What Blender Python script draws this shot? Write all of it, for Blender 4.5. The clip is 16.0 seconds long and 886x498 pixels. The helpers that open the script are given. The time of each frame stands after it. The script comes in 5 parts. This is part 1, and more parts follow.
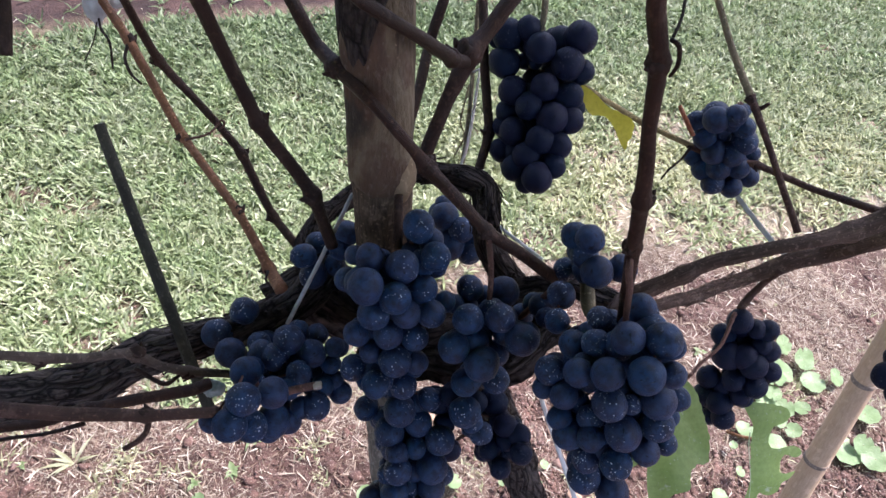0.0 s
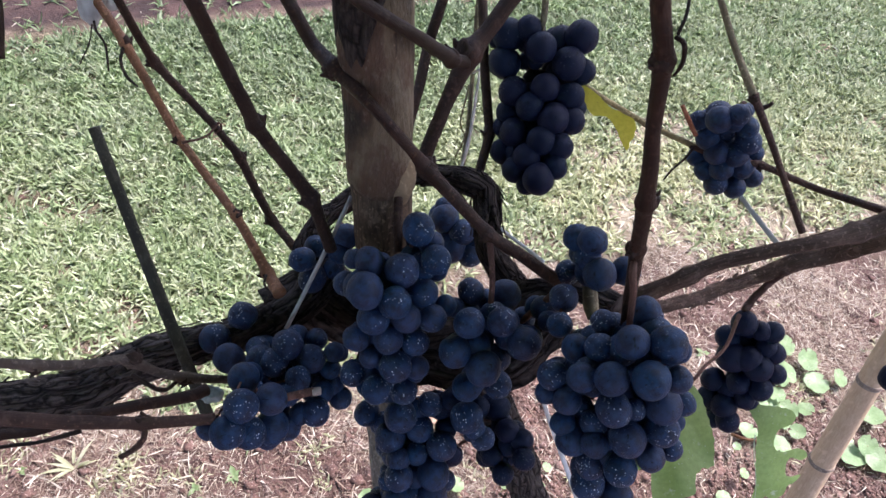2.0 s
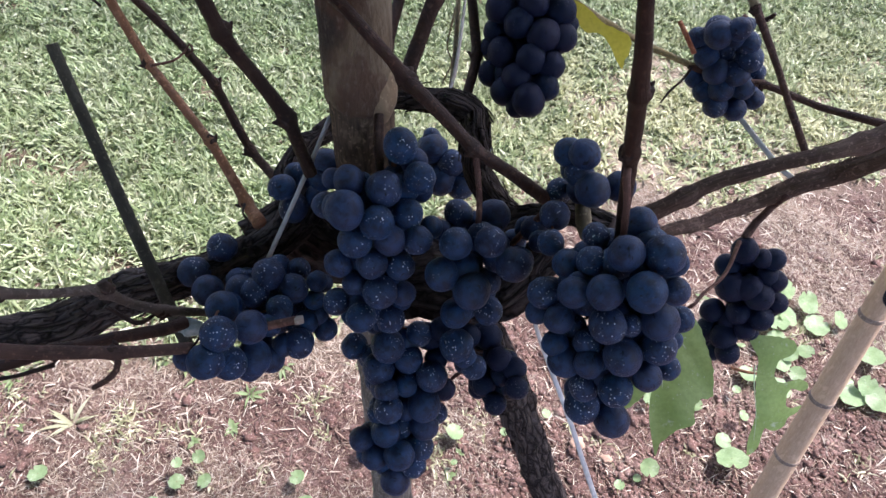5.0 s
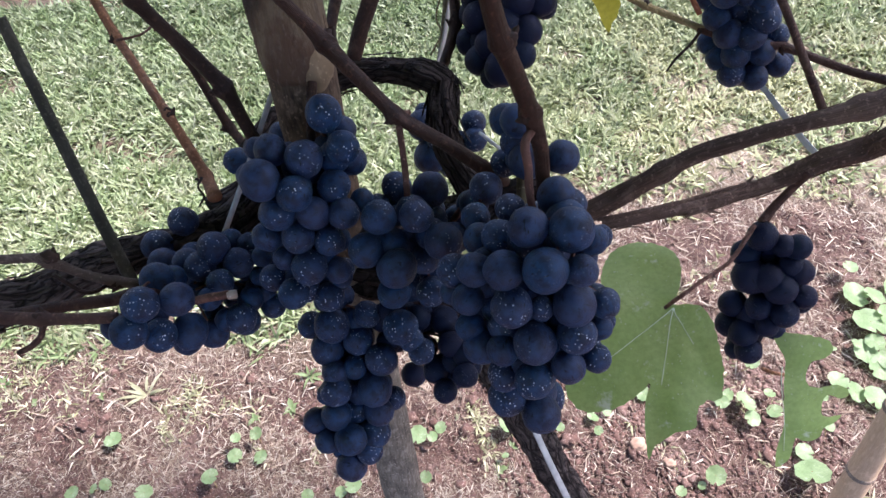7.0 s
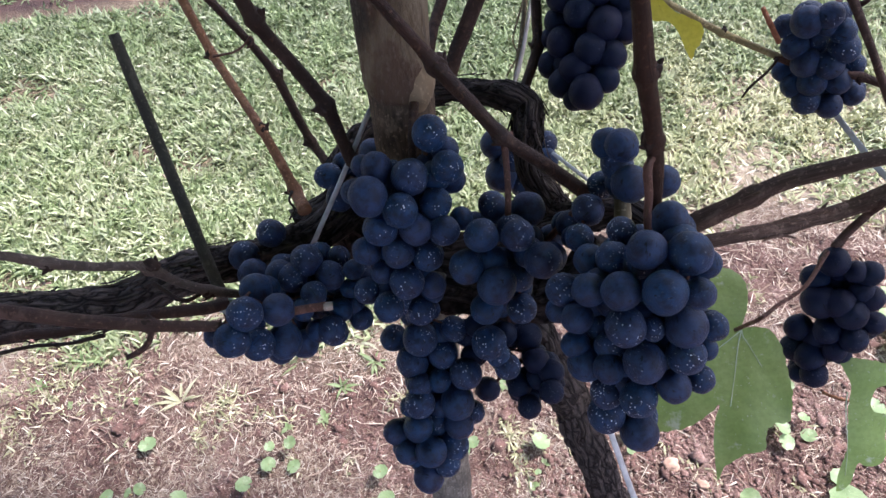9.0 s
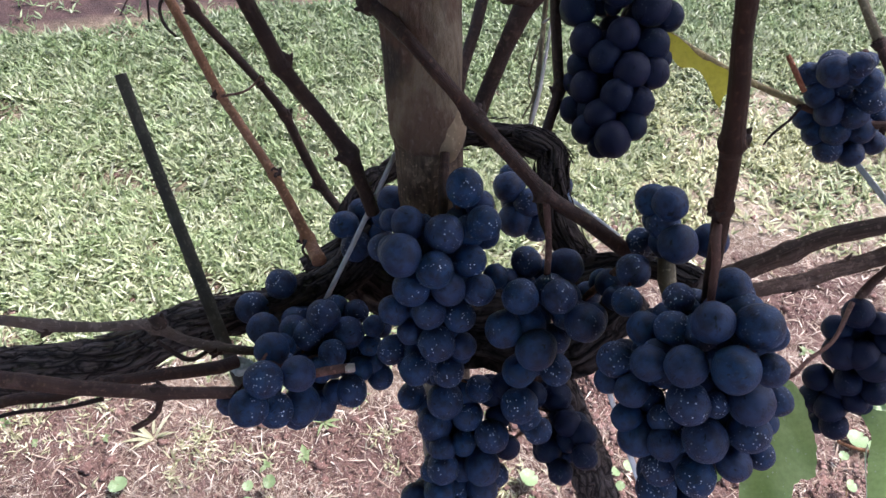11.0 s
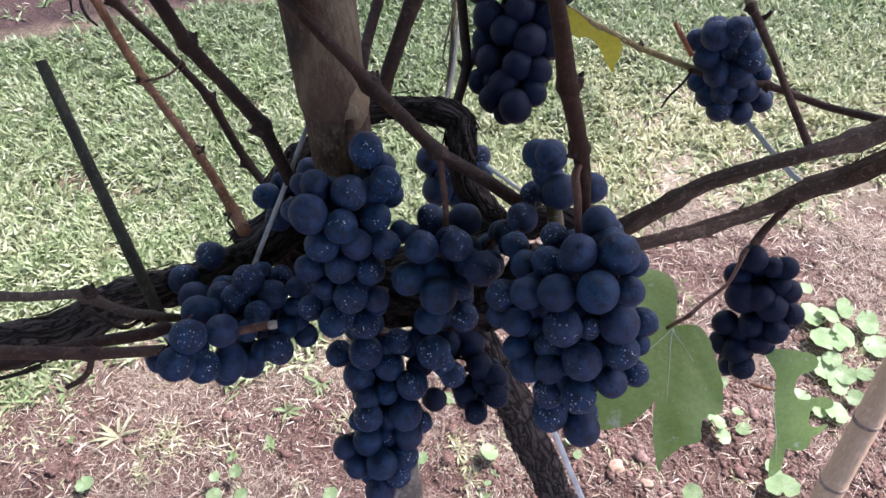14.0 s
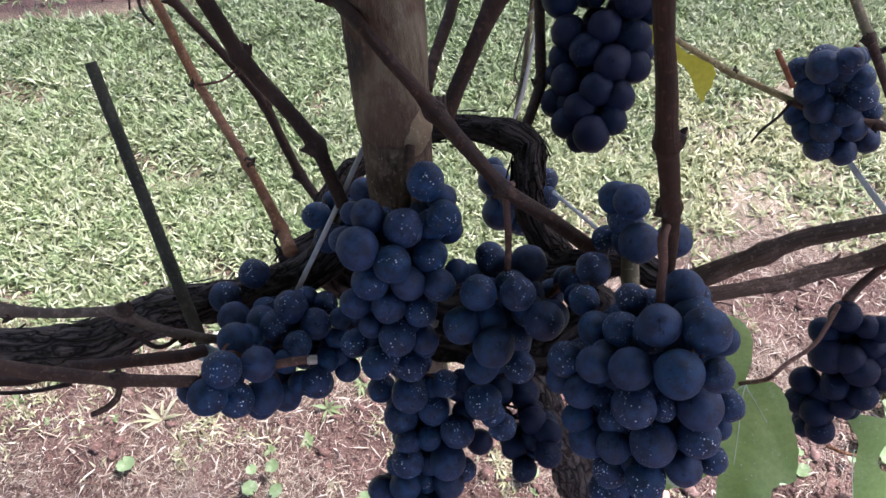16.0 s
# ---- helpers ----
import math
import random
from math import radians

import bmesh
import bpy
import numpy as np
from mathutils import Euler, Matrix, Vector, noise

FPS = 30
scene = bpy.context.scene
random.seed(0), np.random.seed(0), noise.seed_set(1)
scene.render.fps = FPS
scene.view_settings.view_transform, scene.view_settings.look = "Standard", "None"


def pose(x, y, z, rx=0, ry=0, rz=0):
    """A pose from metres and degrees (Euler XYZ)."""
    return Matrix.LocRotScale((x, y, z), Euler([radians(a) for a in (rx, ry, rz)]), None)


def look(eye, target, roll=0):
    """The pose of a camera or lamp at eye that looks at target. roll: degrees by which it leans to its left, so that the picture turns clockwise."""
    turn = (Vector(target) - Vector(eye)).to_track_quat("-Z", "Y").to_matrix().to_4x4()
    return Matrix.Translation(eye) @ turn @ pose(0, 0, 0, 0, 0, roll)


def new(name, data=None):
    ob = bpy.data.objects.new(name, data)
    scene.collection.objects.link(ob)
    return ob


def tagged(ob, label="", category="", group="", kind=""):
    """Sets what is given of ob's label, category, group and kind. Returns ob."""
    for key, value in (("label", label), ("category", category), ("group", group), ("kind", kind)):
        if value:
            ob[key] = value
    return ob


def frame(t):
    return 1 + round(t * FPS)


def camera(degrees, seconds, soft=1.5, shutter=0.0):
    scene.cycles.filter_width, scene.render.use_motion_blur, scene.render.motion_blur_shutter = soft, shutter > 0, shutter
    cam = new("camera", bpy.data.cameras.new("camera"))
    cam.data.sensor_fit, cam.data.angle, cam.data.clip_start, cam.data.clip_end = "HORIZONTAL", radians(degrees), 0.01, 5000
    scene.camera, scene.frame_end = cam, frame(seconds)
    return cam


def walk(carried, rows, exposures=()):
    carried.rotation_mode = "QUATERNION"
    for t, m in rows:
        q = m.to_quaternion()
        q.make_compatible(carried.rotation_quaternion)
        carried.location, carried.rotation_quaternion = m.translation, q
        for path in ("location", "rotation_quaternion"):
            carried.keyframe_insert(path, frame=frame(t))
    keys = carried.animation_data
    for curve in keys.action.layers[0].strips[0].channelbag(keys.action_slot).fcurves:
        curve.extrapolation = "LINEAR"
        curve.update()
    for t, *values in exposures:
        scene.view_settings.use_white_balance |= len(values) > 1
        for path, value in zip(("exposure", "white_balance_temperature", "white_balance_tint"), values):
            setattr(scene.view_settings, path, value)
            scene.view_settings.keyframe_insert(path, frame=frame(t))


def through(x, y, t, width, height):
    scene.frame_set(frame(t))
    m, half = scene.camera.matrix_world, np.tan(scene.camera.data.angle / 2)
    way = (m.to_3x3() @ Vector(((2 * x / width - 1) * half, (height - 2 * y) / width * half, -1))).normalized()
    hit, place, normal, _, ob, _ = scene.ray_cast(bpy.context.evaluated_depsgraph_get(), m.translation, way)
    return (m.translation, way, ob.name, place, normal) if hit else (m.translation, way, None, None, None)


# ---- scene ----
cam = camera(64.27, 16.0)
PATH = [
    (0, (-0.0206, 0.0090, 1.2449), (0.0890, 1.2836, -0.2924), 7.30),
    (0.5, (-0.0187, 0.0093, 1.2442), (0.0935, 1.2891, -0.2885), 7.16),
    (1, (-0.0180, 0.0100, 1.2430), (0.0950, 1.2858, -0.2930), 7.23),
    (1.5, (-0.0174, 0.0125, 1.2430), (0.0942, 1.2918, -0.2903), 7.18),
    (2, (-0.0199, 0.0136, 1.2408), (0.0864, 1.2916, -0.2939), 6.86),
    (2.5, (-0.0101, 0.0049, 1.2343), (0.1147, 1.2537, -0.3229), 6.05),
    (3, (-0.0054, 0.0030, 1.2356), (0.1306, 1.2413, -0.3290), 6.80),
    (3.5, (-0.0046, 0.0039, 1.2362), (0.1193, 1.2454, -0.3269), 6.10),
    (4, (-0.0065, 0.0051, 1.2411), (0.1221, 1.2592, -0.3115), 6.37),
    (4.5, (-0.0111, 0.0031, 1.2357), (0.1262, 1.2334, -0.3351), 7.04),
    (4.7, (-0.0120, 0.0044, 1.2256), (0.1257, 1.2126, -0.3623), 7.01),
    (6.8, (0.0778, 0.0274, 1.1811), (-0.1532, 1.1767, -0.4393), -5.87),
    (7, (0.0900, 0.0203, 1.1855), (-0.1183, 1.1790, -0.4313), -5.29),
    (7.5, (0.1021, 0.0092, 1.1948), (-0.0806, 1.1762, -0.4191), -4.02),
    (8, (0.0628, 0.0143, 1.1906), (-0.1934, 1.1754, -0.4176), -5.22),
    (8.5, (0.0344, 0.0187, 1.1919), (-0.2231, 1.2035, -0.3987), -5.01),
    (9, (0.0437, 0.0107, 1.1973), (-0.1945, 1.1966, -0.3955), -4.76),
    (9.2, (0.0510, 0.0097, 1.2011), (-0.1752, 1.1970, -0.3924), -4.38),
    (11.3, (0.0019, 0.0382, 1.1924), (-0.1403, 1.2819, -0.3674), -0.70),
    (11.5, (0.0040, 0.0368, 1.1930), (-0.1362, 1.2760, -0.3706), -0.74),
    (12, (0.0102, 0.0266, 1.1946), (-0.1220, 1.2613, -0.3732), -0.73),
    (12.5, (0.0062, 0.0171, 1.1952), (-0.1313, 1.2486, -0.3746), -1.05),
    (13, (0.0061, 0.0094, 1.1962), (-0.1140, 1.2475, -0.3699), -0.94),
    (13.5, (0.0195, 0.0012, 1.1944), (-0.0760, 1.2290, -0.3814), -1.31),
    (14, (0.0442, 0.0018, 1.2033), (-0.0268, 1.2434, -0.3631), -0.98),
    (14.5, (0.0665, 0.0044, 1.2028), (-0.0135, 1.2317, -0.3743), -1.13),
    (15, (0.0782, 0.0143, 1.1935), (-0.0367, 1.2218, -0.3967), -2.13),
    (15.5, (0.0572, 0.0337, 1.1891), (-0.1352, 1.2363, -0.3973), -3.19),
    (16, (0.0368, 0.0448, 1.1919), (-0.1784, 1.2514, -0.3885), -2.32),
]
walk(cam, [(t, look(eye, target, roll)) for t, eye, target, roll in PATH], [(0.0, 1.44, 6050, 20), (16.0, 1.44, 6050, 21)])

from mathutils import geometry

# ---- world, sun and exposure ----
world = bpy.data.worlds.new("world")
scene.world = world
world.use_nodes = True
wt = world.node_tree
sky = wt.nodes.new("ShaderNodeTexSky")
sky.sky_type, sky.sun_disc = "NISHITA", False
sky.sun_elevation, sky.sun_rotation = radians(58), radians(60)
sky.air_density, sky.dust_density = 1.0, 3.0
wt.links.new(sky.outputs[0], wt.nodes["Background"].inputs[0])
wt.nodes["Background"].inputs[1].default_value = 0.15
sun = new("sun", bpy.data.lights.new("sun", "SUN"))
sun.data.energy, sun.data.angle, sun.data.color = 4.1, radians(8), (1.0, 0.98, 0.95)
# light falls from behind the vine, a little from the right
sun.matrix_world = look((math.sin(radians(60)) * 5, math.cos(radians(60)) * 5, 8.0), (0, 0, 0))


# ---- helpers for building ----
def part(name, bm, material, parent=None, label="", smooth=True):
    me = bpy.data.meshes.new(name)
    if smooth:
        for f in bm.faces:
            f.smooth = True
    bm.to_mesh(me)
    bm.free()
    me.materials.append(material)
    ob = new(name, me)
    ob.parent = parent
    if label:
        tagged(ob, label)
    return ob


def thing(name, label, category, at=(0, 0, 0), group=""):
    ob = new(name)
    ob.empty_display_size = 0.05
    ob.location = at
    return tagged(ob, label, category, group)


class Nodes:
    """A small wrapper to write node materials in few lines."""

    def __init__(self, name):
        self.m = bpy.data.materials.new(name)
        self.m.use_nodes = True
        self.t = self.m.node_tree
        self.bsdf = self.t.nodes["Principled BSDF"]

    def n(self, kind, **settings):
        node = self.t.nodes.new("ShaderNode" + kind)
        for key, value in settings.items():
            if key in node.inputs:
                node.inputs[key].default_value = value
        return node

    def link(self, a, b):
        self.t.links.new(a, b)

    def coords(self, kind="Object", scale=(1, 1, 1)):
        c, mp = self.n("TexCoord"), self.n("Mapping")
        mp.inputs["Scale"].default_value = scale
        self.link(c.outputs[kind], mp.inputs["Vector"])
        return mp.outputs[0]

    def noise(self, vec, scale, detail=4.0, rough=0.55):
        node = self.n("TexNoise", Scale=scale, Detail=detail, Roughness=rough)
        self.link(vec, node.inputs["Vector"])
        return node.outputs["Fac"]

    def ramp(self, fac, stops):
        node = self.n("ValToRGB")
        el = node.color_ramp.elements
        while len(el) < len(stops):
            el.new(0.5)
        for e, (p, c) in zip(el, stops):
            e.position, e.color = p, (*c, 1) if len(c) == 3 else (c[0],) * 3 + (1,)
        self.link(fac, node.inputs[0])
        return node.outputs[0]

    def mix(self, fac, a, b, blend="MIX"):
        node = self.t.nodes.new("ShaderNodeMix")
        node.data_type, node.blend_type = "RGBA", blend
        for sock, v in ((node.inputs[0], fac), (node.inputs[6], a), (node.inputs[7], b)):
            if hasattr(v, "is_linked"):
                self.link(v, sock)
            else:
                sock.default_value = v if not isinstance(v, tuple) else (*v, 1)
        return node.outputs[2]

    def math(self, op, a, b=0.0, clamp=False):
        node = self.t.nodes.new("ShaderNodeMath")
        node.operation, node.use_clamp = op, clamp
        for sock, v in ((node.inputs[0], a), (node.inputs[1], b)):
            if hasattr(v, "is_linked"):
                self.link(v, sock)
            else:
                sock.default_value = v
        return node.outputs[0]

    def random(self):
        return self.n("ObjectInfo").outputs["Random"]

    def island(self):
        return self.n("NewGeometry").outputs["Random Per Island"]

    def done(self, color, rough=0.6, bump=None, height=0.001, strength=0.6):
        for sock, v in ((self.bsdf.inputs["Base Color"], color), (self.bsdf.inputs["Roughness"], rough)):
            if hasattr(v, "is_linked"):
                self.link(v, sock)
            else:
                sock.default_value = (*v, 1) if isinstance(v, tuple) else v
        if bump is not None:
            b = self.n("Bump", Strength=strength, Distance=height)
            self.link(bump, b.inputs["Height"])
            self.link(b.outputs[0], self.bsdf.inputs["Normal"])
        return self.m


# ---- materials ----
def bark_material(name, dark, light, fibre=1.0, rough=0.85, relief=0.0012, blotched=0.7):
    """Stringy bark or cane skin: the tubes' second UV runs along them in metres."""
    k = Nodes(name)
    uv = k.coords("UV", (60 * fibre, 30, 1))
    fine = k.noise(uv, 2.0, 6.0, 0.65)
    blotch = k.noise(k.coords("Object"), 55.0, 3.0)
    col = k.ramp(fine, [(0.3, dark), (0.72, light)])
    col = k.mix(k.ramp(blotch, [(0.35, (0.0,)), (0.75, (blotched,))]), col, tuple(c * 0.45 for c in dark))
    speck = k.ramp(k.noise(k.coords("Object"), 420.0, 2.0), [(0.60, (0.0,)), (0.70, (0.7 * blotched,))])
    col = k.mix(speck, col, tuple(min(1, c * 1.9) for c in light))
    flake = k.noise(k.coords("Object", (1.0, 1.0, 0.5)), 130.0, 3.0, 0.6)
    col = k.mix(k.ramp(flake, [(0.57, (0.0,)), (0.66, (0.4,))]), col, tuple(min(1, 1.25 * c + 0.02) for c in light))
    k.bsdf.inputs["Specular IOR Level"].default_value = 0.22
    return k.done(col, rough, fine, relief, 0.9)


def old_bark_material(name, dark, light, patch):
    """Dark scaly bark, cracked into long plates."""
    k = Nodes(name)
    warp = k.noise(k.coords("Object"), 60.0, 3.0)
    plate = k.n("TexVoronoi", Scale=1.0)
    plate.feature = "DISTANCE_TO_EDGE"
    shift = k.n("VectorMath")
    shift.operation = "ADD"
    k.link(k.coords("UV", (15, 24, 1)), shift.inputs[0])
    k.link(k.math("MULTIPLY", warp, 1.6), shift.inputs[1])
    k.link(shift.outputs[0], plate.inputs["Vector"])
    fine = k.noise(k.coords("UV", (40, 40, 1)), 2.0, 6.0, 0.65)
    blotch = k.noise(k.coords("Object"), 45.0, 4.0)
    col = k.ramp(fine, [(0.3, dark), (0.72, light)])
    col = k.mix(k.ramp(plate.outputs["Distance"], [(0.02, (0.9,)), (0.16, (0.0,))]), col, (0.008, 0.005, 0.004))
    col = k.mix(k.ramp(blotch, [(0.55, (0.0,)), (0.75, (0.5,))]), col, patch)
    k.bsdf.inputs["Specular IOR Level"].default_value = 0.22
    lift = k.ramp(plate.outputs["Distance"], [(0.0, (0.0,)), (0.25, (1.0,))])
    return k.done(col, 0.9, k.math("ADD", lift, k.math("MULTIPLY", fine, 0.6)), 0.004, 1.0)


OLD_BARK = old_bark_material("old vine bark", (0.016, 0.011, 0.009), (0.095, 0.072, 0.062), (0.13, 0.10, 0.088))
TRUNK_BARK = old_bark_material("greyed trunk bark", (0.026, 0.019, 0.016), (0.155, 0.122, 0.108), (0.21, 0.17, 0.15))
ARM_BARK = bark_material("younger arm bark", (0.072, 0.044, 0.031), (0.245, 0.160, 0.118), 0.5, 0.85, 0.0025)
CANE_BROWN = bark_material("brown cane skin", (0.020, 0.009, 0.006), (0.088, 0.041, 0.025), 0.8, 0.5, 0.0012)
CANE_RUSSET = bark_material("russet cane skin", (0.19, 0.076, 0.036), (0.42, 0.205, 0.105), 1.2, 0.45, 0.0006)
CANE_BLACK = bark_material("dark cane skin", (0.015, 0.008, 0.006), (0.058, 0.032, 0.021), 1.2, 0.5, 0.0006)
CANE_DULL = bark_material("dull red-brown cane skin", (0.045, 0.022, 0.016), (0.135, 0.072, 0.051), 1.2, 0.6, 0.0006)
CANE_ASH = bark_material("grey-brown cane skin", (0.060, 0.042, 0.032), (0.18, 0.135, 0.105), 1.0, 0.6, 0.0008)
CANE_TANNED = bark_material("tan cane skin", (0.15, 0.11, 0.062), (0.32, 0.26, 0.155), 1.2, 0.55, 0.0006)
CANE_YOUNG = bark_material("young green shoot", (0.24, 0.17, 0.07), (0.46, 0.36, 0.17), 1.2, 0.5, 0.0004)
STUB_SKIN = bark_material("orange young stub", (0.30, 0.09, 0.04), (0.52, 0.20, 0.11), 1.2, 0.5, 0.0004)
STALK_SKIN = bark_material("reddish fruit stalk", (0.07, 0.03, 0.022), (0.21, 0.105, 0.075), 1.4, 0.6, 0.0006)
STAKE_SKIN = bark_material("dark plant stake", (0.030, 0.029, 0.020), (0.085, 0.080, 0.056), 1.6, 0.55, 0.0008)
WOOD_GREY = bark_material("grey weathered wood", (0.11, 0.090, 0.068), (0.33, 0.285, 0.228), 0.5, 0.85, 0.0016)
WOOD_POST = bark_material("weathered post wood", (0.040, 0.025, 0.016), (0.225, 0.152, 0.098), 0.5, 0.8, 0.002)


def post_bark_material():
    """Smooth bark in broad grey, tan and red-brown flakes with thin dark streaks."""
    k = Nodes("smooth grey bark")
    broad, warm = k.noise(k.coords("Object", (1.0, 1.0, 0.5)), 30.0, 5.0, 0.6), k.noise(k.coords("Object", (1.0, 1.0, 0.6)), 21.0, 4.0, 0.6)
    streak = k.noise(k.coords("Object", (1.0, 1.0, 0.10)), 170.0, 5.0, 0.65)
    fine = k.noise(k.coords("Object", (1.0, 1.0, 0.6)), 300.0, 4.0, 0.6)
    col = k.ramp(broad, [(0.38, (0.024, 0.015, 0.008)), (0.46, (0.066, 0.042, 0.022)), (0.53, (0.128, 0.086, 0.046)), (0.64, (0.19, 0.138, 0.084))])
    col = k.mix(k.ramp(warm, [(0.51, (0.0,)), (0.57, (0.85,))]), col, (0.085, 0.040, 0.020))
    col = k.mix(k.ramp(streak, [(0.54, (0.0,)), (0.68, (0.5,))]), col, (0.050, 0.028, 0.016))
    col = k.mix(k.ramp(fine, [(0.56, (0.0,)), (0.74, (0.35,))]), col, (0.27, 0.215, 0.16))
    return k.done(col, 0.75, k.math("ADD", k.math("MULTIPLY", broad, 3.0), k.math("ADD", k.math("MULTIPLY", streak, 2.0), fine)), 0.0022, 0.8)


WOOD_SMOOTH = post_bark_material()
WOOD_CUT = bark_material("fresh cut wood", (0.20, 0.132, 0.075), (0.33, 0.235, 0.14), 0.6, 0.75, 0.0006)
WOOD_PALE = bark_material("pale cut wood", (0.34, 0.26, 0.20), (0.60, 0.50, 0.42), 0.6, 0.75, 0.0004)
BAMBOO_SKIN = bark_material("dry bamboo", (0.47, 0.315, 0.193), (0.63, 0.455, 0.302), 0.3, 0.5, 0.0002, 0.12)
BAMBOO_RING = bark_material("bamboo joint", (0.20, 0.145, 0.11), (0.34, 0.26, 0.20), 0.5, 0.6, 0.0005)


def grape_material(name, bloomed, specked=1.0, sheen=0.06, start=0.46):
    """Blue-black skin; bloomed: how much of the blue dust is left on it."""
    k = Nodes(name)
    obj, rnd = k.coords("Object"), k.random()
    shift = k.n("VectorMath")
    shift.operation = "ADD"
    k.link(obj, shift.inputs[0])
    k.link(k.math("MULTIPLY", rnd, 40.0), shift.inputs[1])
    vec = shift.outputs[0]
    bloom = k.noise(vec, 1.6, 5.0, 0.6)
    fine = k.noise(vec, 14.0, 4.0, 0.7)
    tone = k.mix(rnd, (0.005, 0.012, 0.032), (0.011, 0.013, 0.033))
    dusty = k.mix(rnd, (0.010, 0.042, 0.108), (0.026, 0.044, 0.100))
    col = k.mix(k.ramp(bloom, [(0.34, (0.0,)), (0.60, (bloomed,))]), tone, dusty)
    col = k.mix(k.ramp(fine, [(0.4, (0.0,)), (0.75, (0.35,))]), col, (0.012, 0.013, 0.025))
    # rubbed places where the bloom is gone, and a few dark scratches
    worn = k.ramp(k.noise(vec, 2.6, 4.0, 0.6), [(0.57, (0.0,)), (0.66, (0.85,))])
    col = k.mix(worn, col, tone)
    drawn = k.n("VectorMath")
    drawn.operation = "MULTIPLY"
    k.link(vec, drawn.inputs[0])
    drawn.inputs[1].default_value = (1.1, 4.5, 1.6)
    slash = k.ramp(k.noise(drawn.outputs[0], 1.5, 2.0, 0.5), [(0.665, (0.0,)), (0.70, (0.95,))])
    col = k.mix(slash, col, (0.002, 0.002, 0.005))
    spots = k.n("TexVoronoi", Scale=6.5)
    k.link(vec, spots.inputs["Vector"])
    swell = k.math("ADD", k.math("MULTIPLY", spots.outputs["Color"], 1.9), 0.55)
    near = k.ramp(k.math("DIVIDE", spots.outputs["Distance"], swell), [(0.19, (1.0,)), (0.27, (0.0,))])
    few = k.ramp(spots.outputs["Color"], [(0.40, (1.0,)), (0.46, (0.0,))])
    where = k.ramp(k.noise(vec, 0.9, 2.0), [(start, (0.0,)), (start + 0.1, (1.0,))])
    dusted = k.ramp(k.math("FRACT", k.math("MULTIPLY", rnd, 7.3)), [(0.28, (0.0,)), (0.62, (1.0,))])
    dots = k.math("MULTIPLY", k.math("MULTIPLY", k.math("MULTIPLY", near, few), where), k.math("MULTIPLY", dusted, specked))
    col = k.mix(dots, col, (0.62, 0.67, 0.76))
    rough = k.math("SUBTRACT", k.math("ADD", k.math("MULTIPLY", bloom, 0.25), 0.33), k.math("MULTIPLY", worn, 0.12))
    k.bsdf.inputs["Specular IOR Level"].default_value = 0.10 + 2.5 * sheen
    k.bsdf.inputs["Sheen Weight"].default_value = sheen
    k.bsdf.inputs["Sheen Roughness"].default_value = 0.5
    k.bsdf.inputs["Sheen Tint"].default_value = (0.45, 0.65, 1.0, 1)
    return k.done(col, rough, k.math("ADD", k.math("MULTIPLY", fine, 0.3), dots), 0.03, 0.25)


GRAPE = grape_material("bloomed grape skin", 1.0)
GRAPE_SPECKED = grape_material("dusty speckled grape skin", 1.0, 1.0, 0.06, 0.38)
# darker copy without blue bloom, putting some bunches' shade into the colour
GRAPE_DARK = grape_material("darkened bare grape skin", 0.0, 0.12, 0.01)


def leaf_material(name, dark, light, spot, edge=None):
    k = Nodes(name)
    obj = k.coords("Object")
    big, small = k.noise(obj, 28.0, 3.0), k.noise(obj, 260.0, 4.0)
    col = k.ramp(big, [(0.3, dark), (0.7, light)])
    col = k.mix(k.ramp(small, [(0.4, (0.0,)), (0.8, (0.5,))]), col, tuple(c * 0.6 for c in dark))
    col = k.mix(k.ramp(k.noise(obj, 42.0, 5.0, 0.7), [(0.59, (0.0,)), (0.68, (0.8,))]), col, spot)
    col = k.mix(k.ramp(k.noise(obj, 420.0, 2.0, 0.5), [(0.69, (0.0,)), (0.73, (0.6,))]), col, spot)
    m = k.done(col, 0.5, small, 0.0006, 0.5)
    # light comes through the blade
    tr = k.n("BsdfTranslucent")
    k.link(col, tr.inputs[0])
    mixer = k.n("MixShader")
    mixer.inputs[0].default_value = 0.5
    k.link(k.bsdf.outputs[0], mixer.inputs[1])
    k.link(tr.outputs[0], mixer.inputs[2])
    k.link(mixer.outputs[0], k.t.nodes["Material Output"].inputs[0])
    return m


LEAF_GREEN = leaf_material("vine leaf", (0.25, 0.38, 0.105), (0.35, 0.48, 0.17), (0.54, 0.61, 0.48))
LEAF_YELLOW = leaf_material("yellowed vine leaf", (0.52, 0.47, 0.04), (0.68, 0.61, 0.09), (0.36, 0.30, 0.06))
LEAF_PENNY = leaf_material("pennywort leaf", (0.22, 0.33, 0.135), (0.36, 0.47, 0.25), (0.58, 0.66, 0.48))
STRAW_LEAF = leaf_material("withered grass blade", (0.36, 0.36, 0.20), (0.55, 0.54, 0.36), (0.62, 0.58, 0.44))
LEAF_WEED = leaf_material("weed leaf", (0.18, 0.26, 0.10), (0.30, 0.38, 0.18), (0.38, 0.43, 0.24))


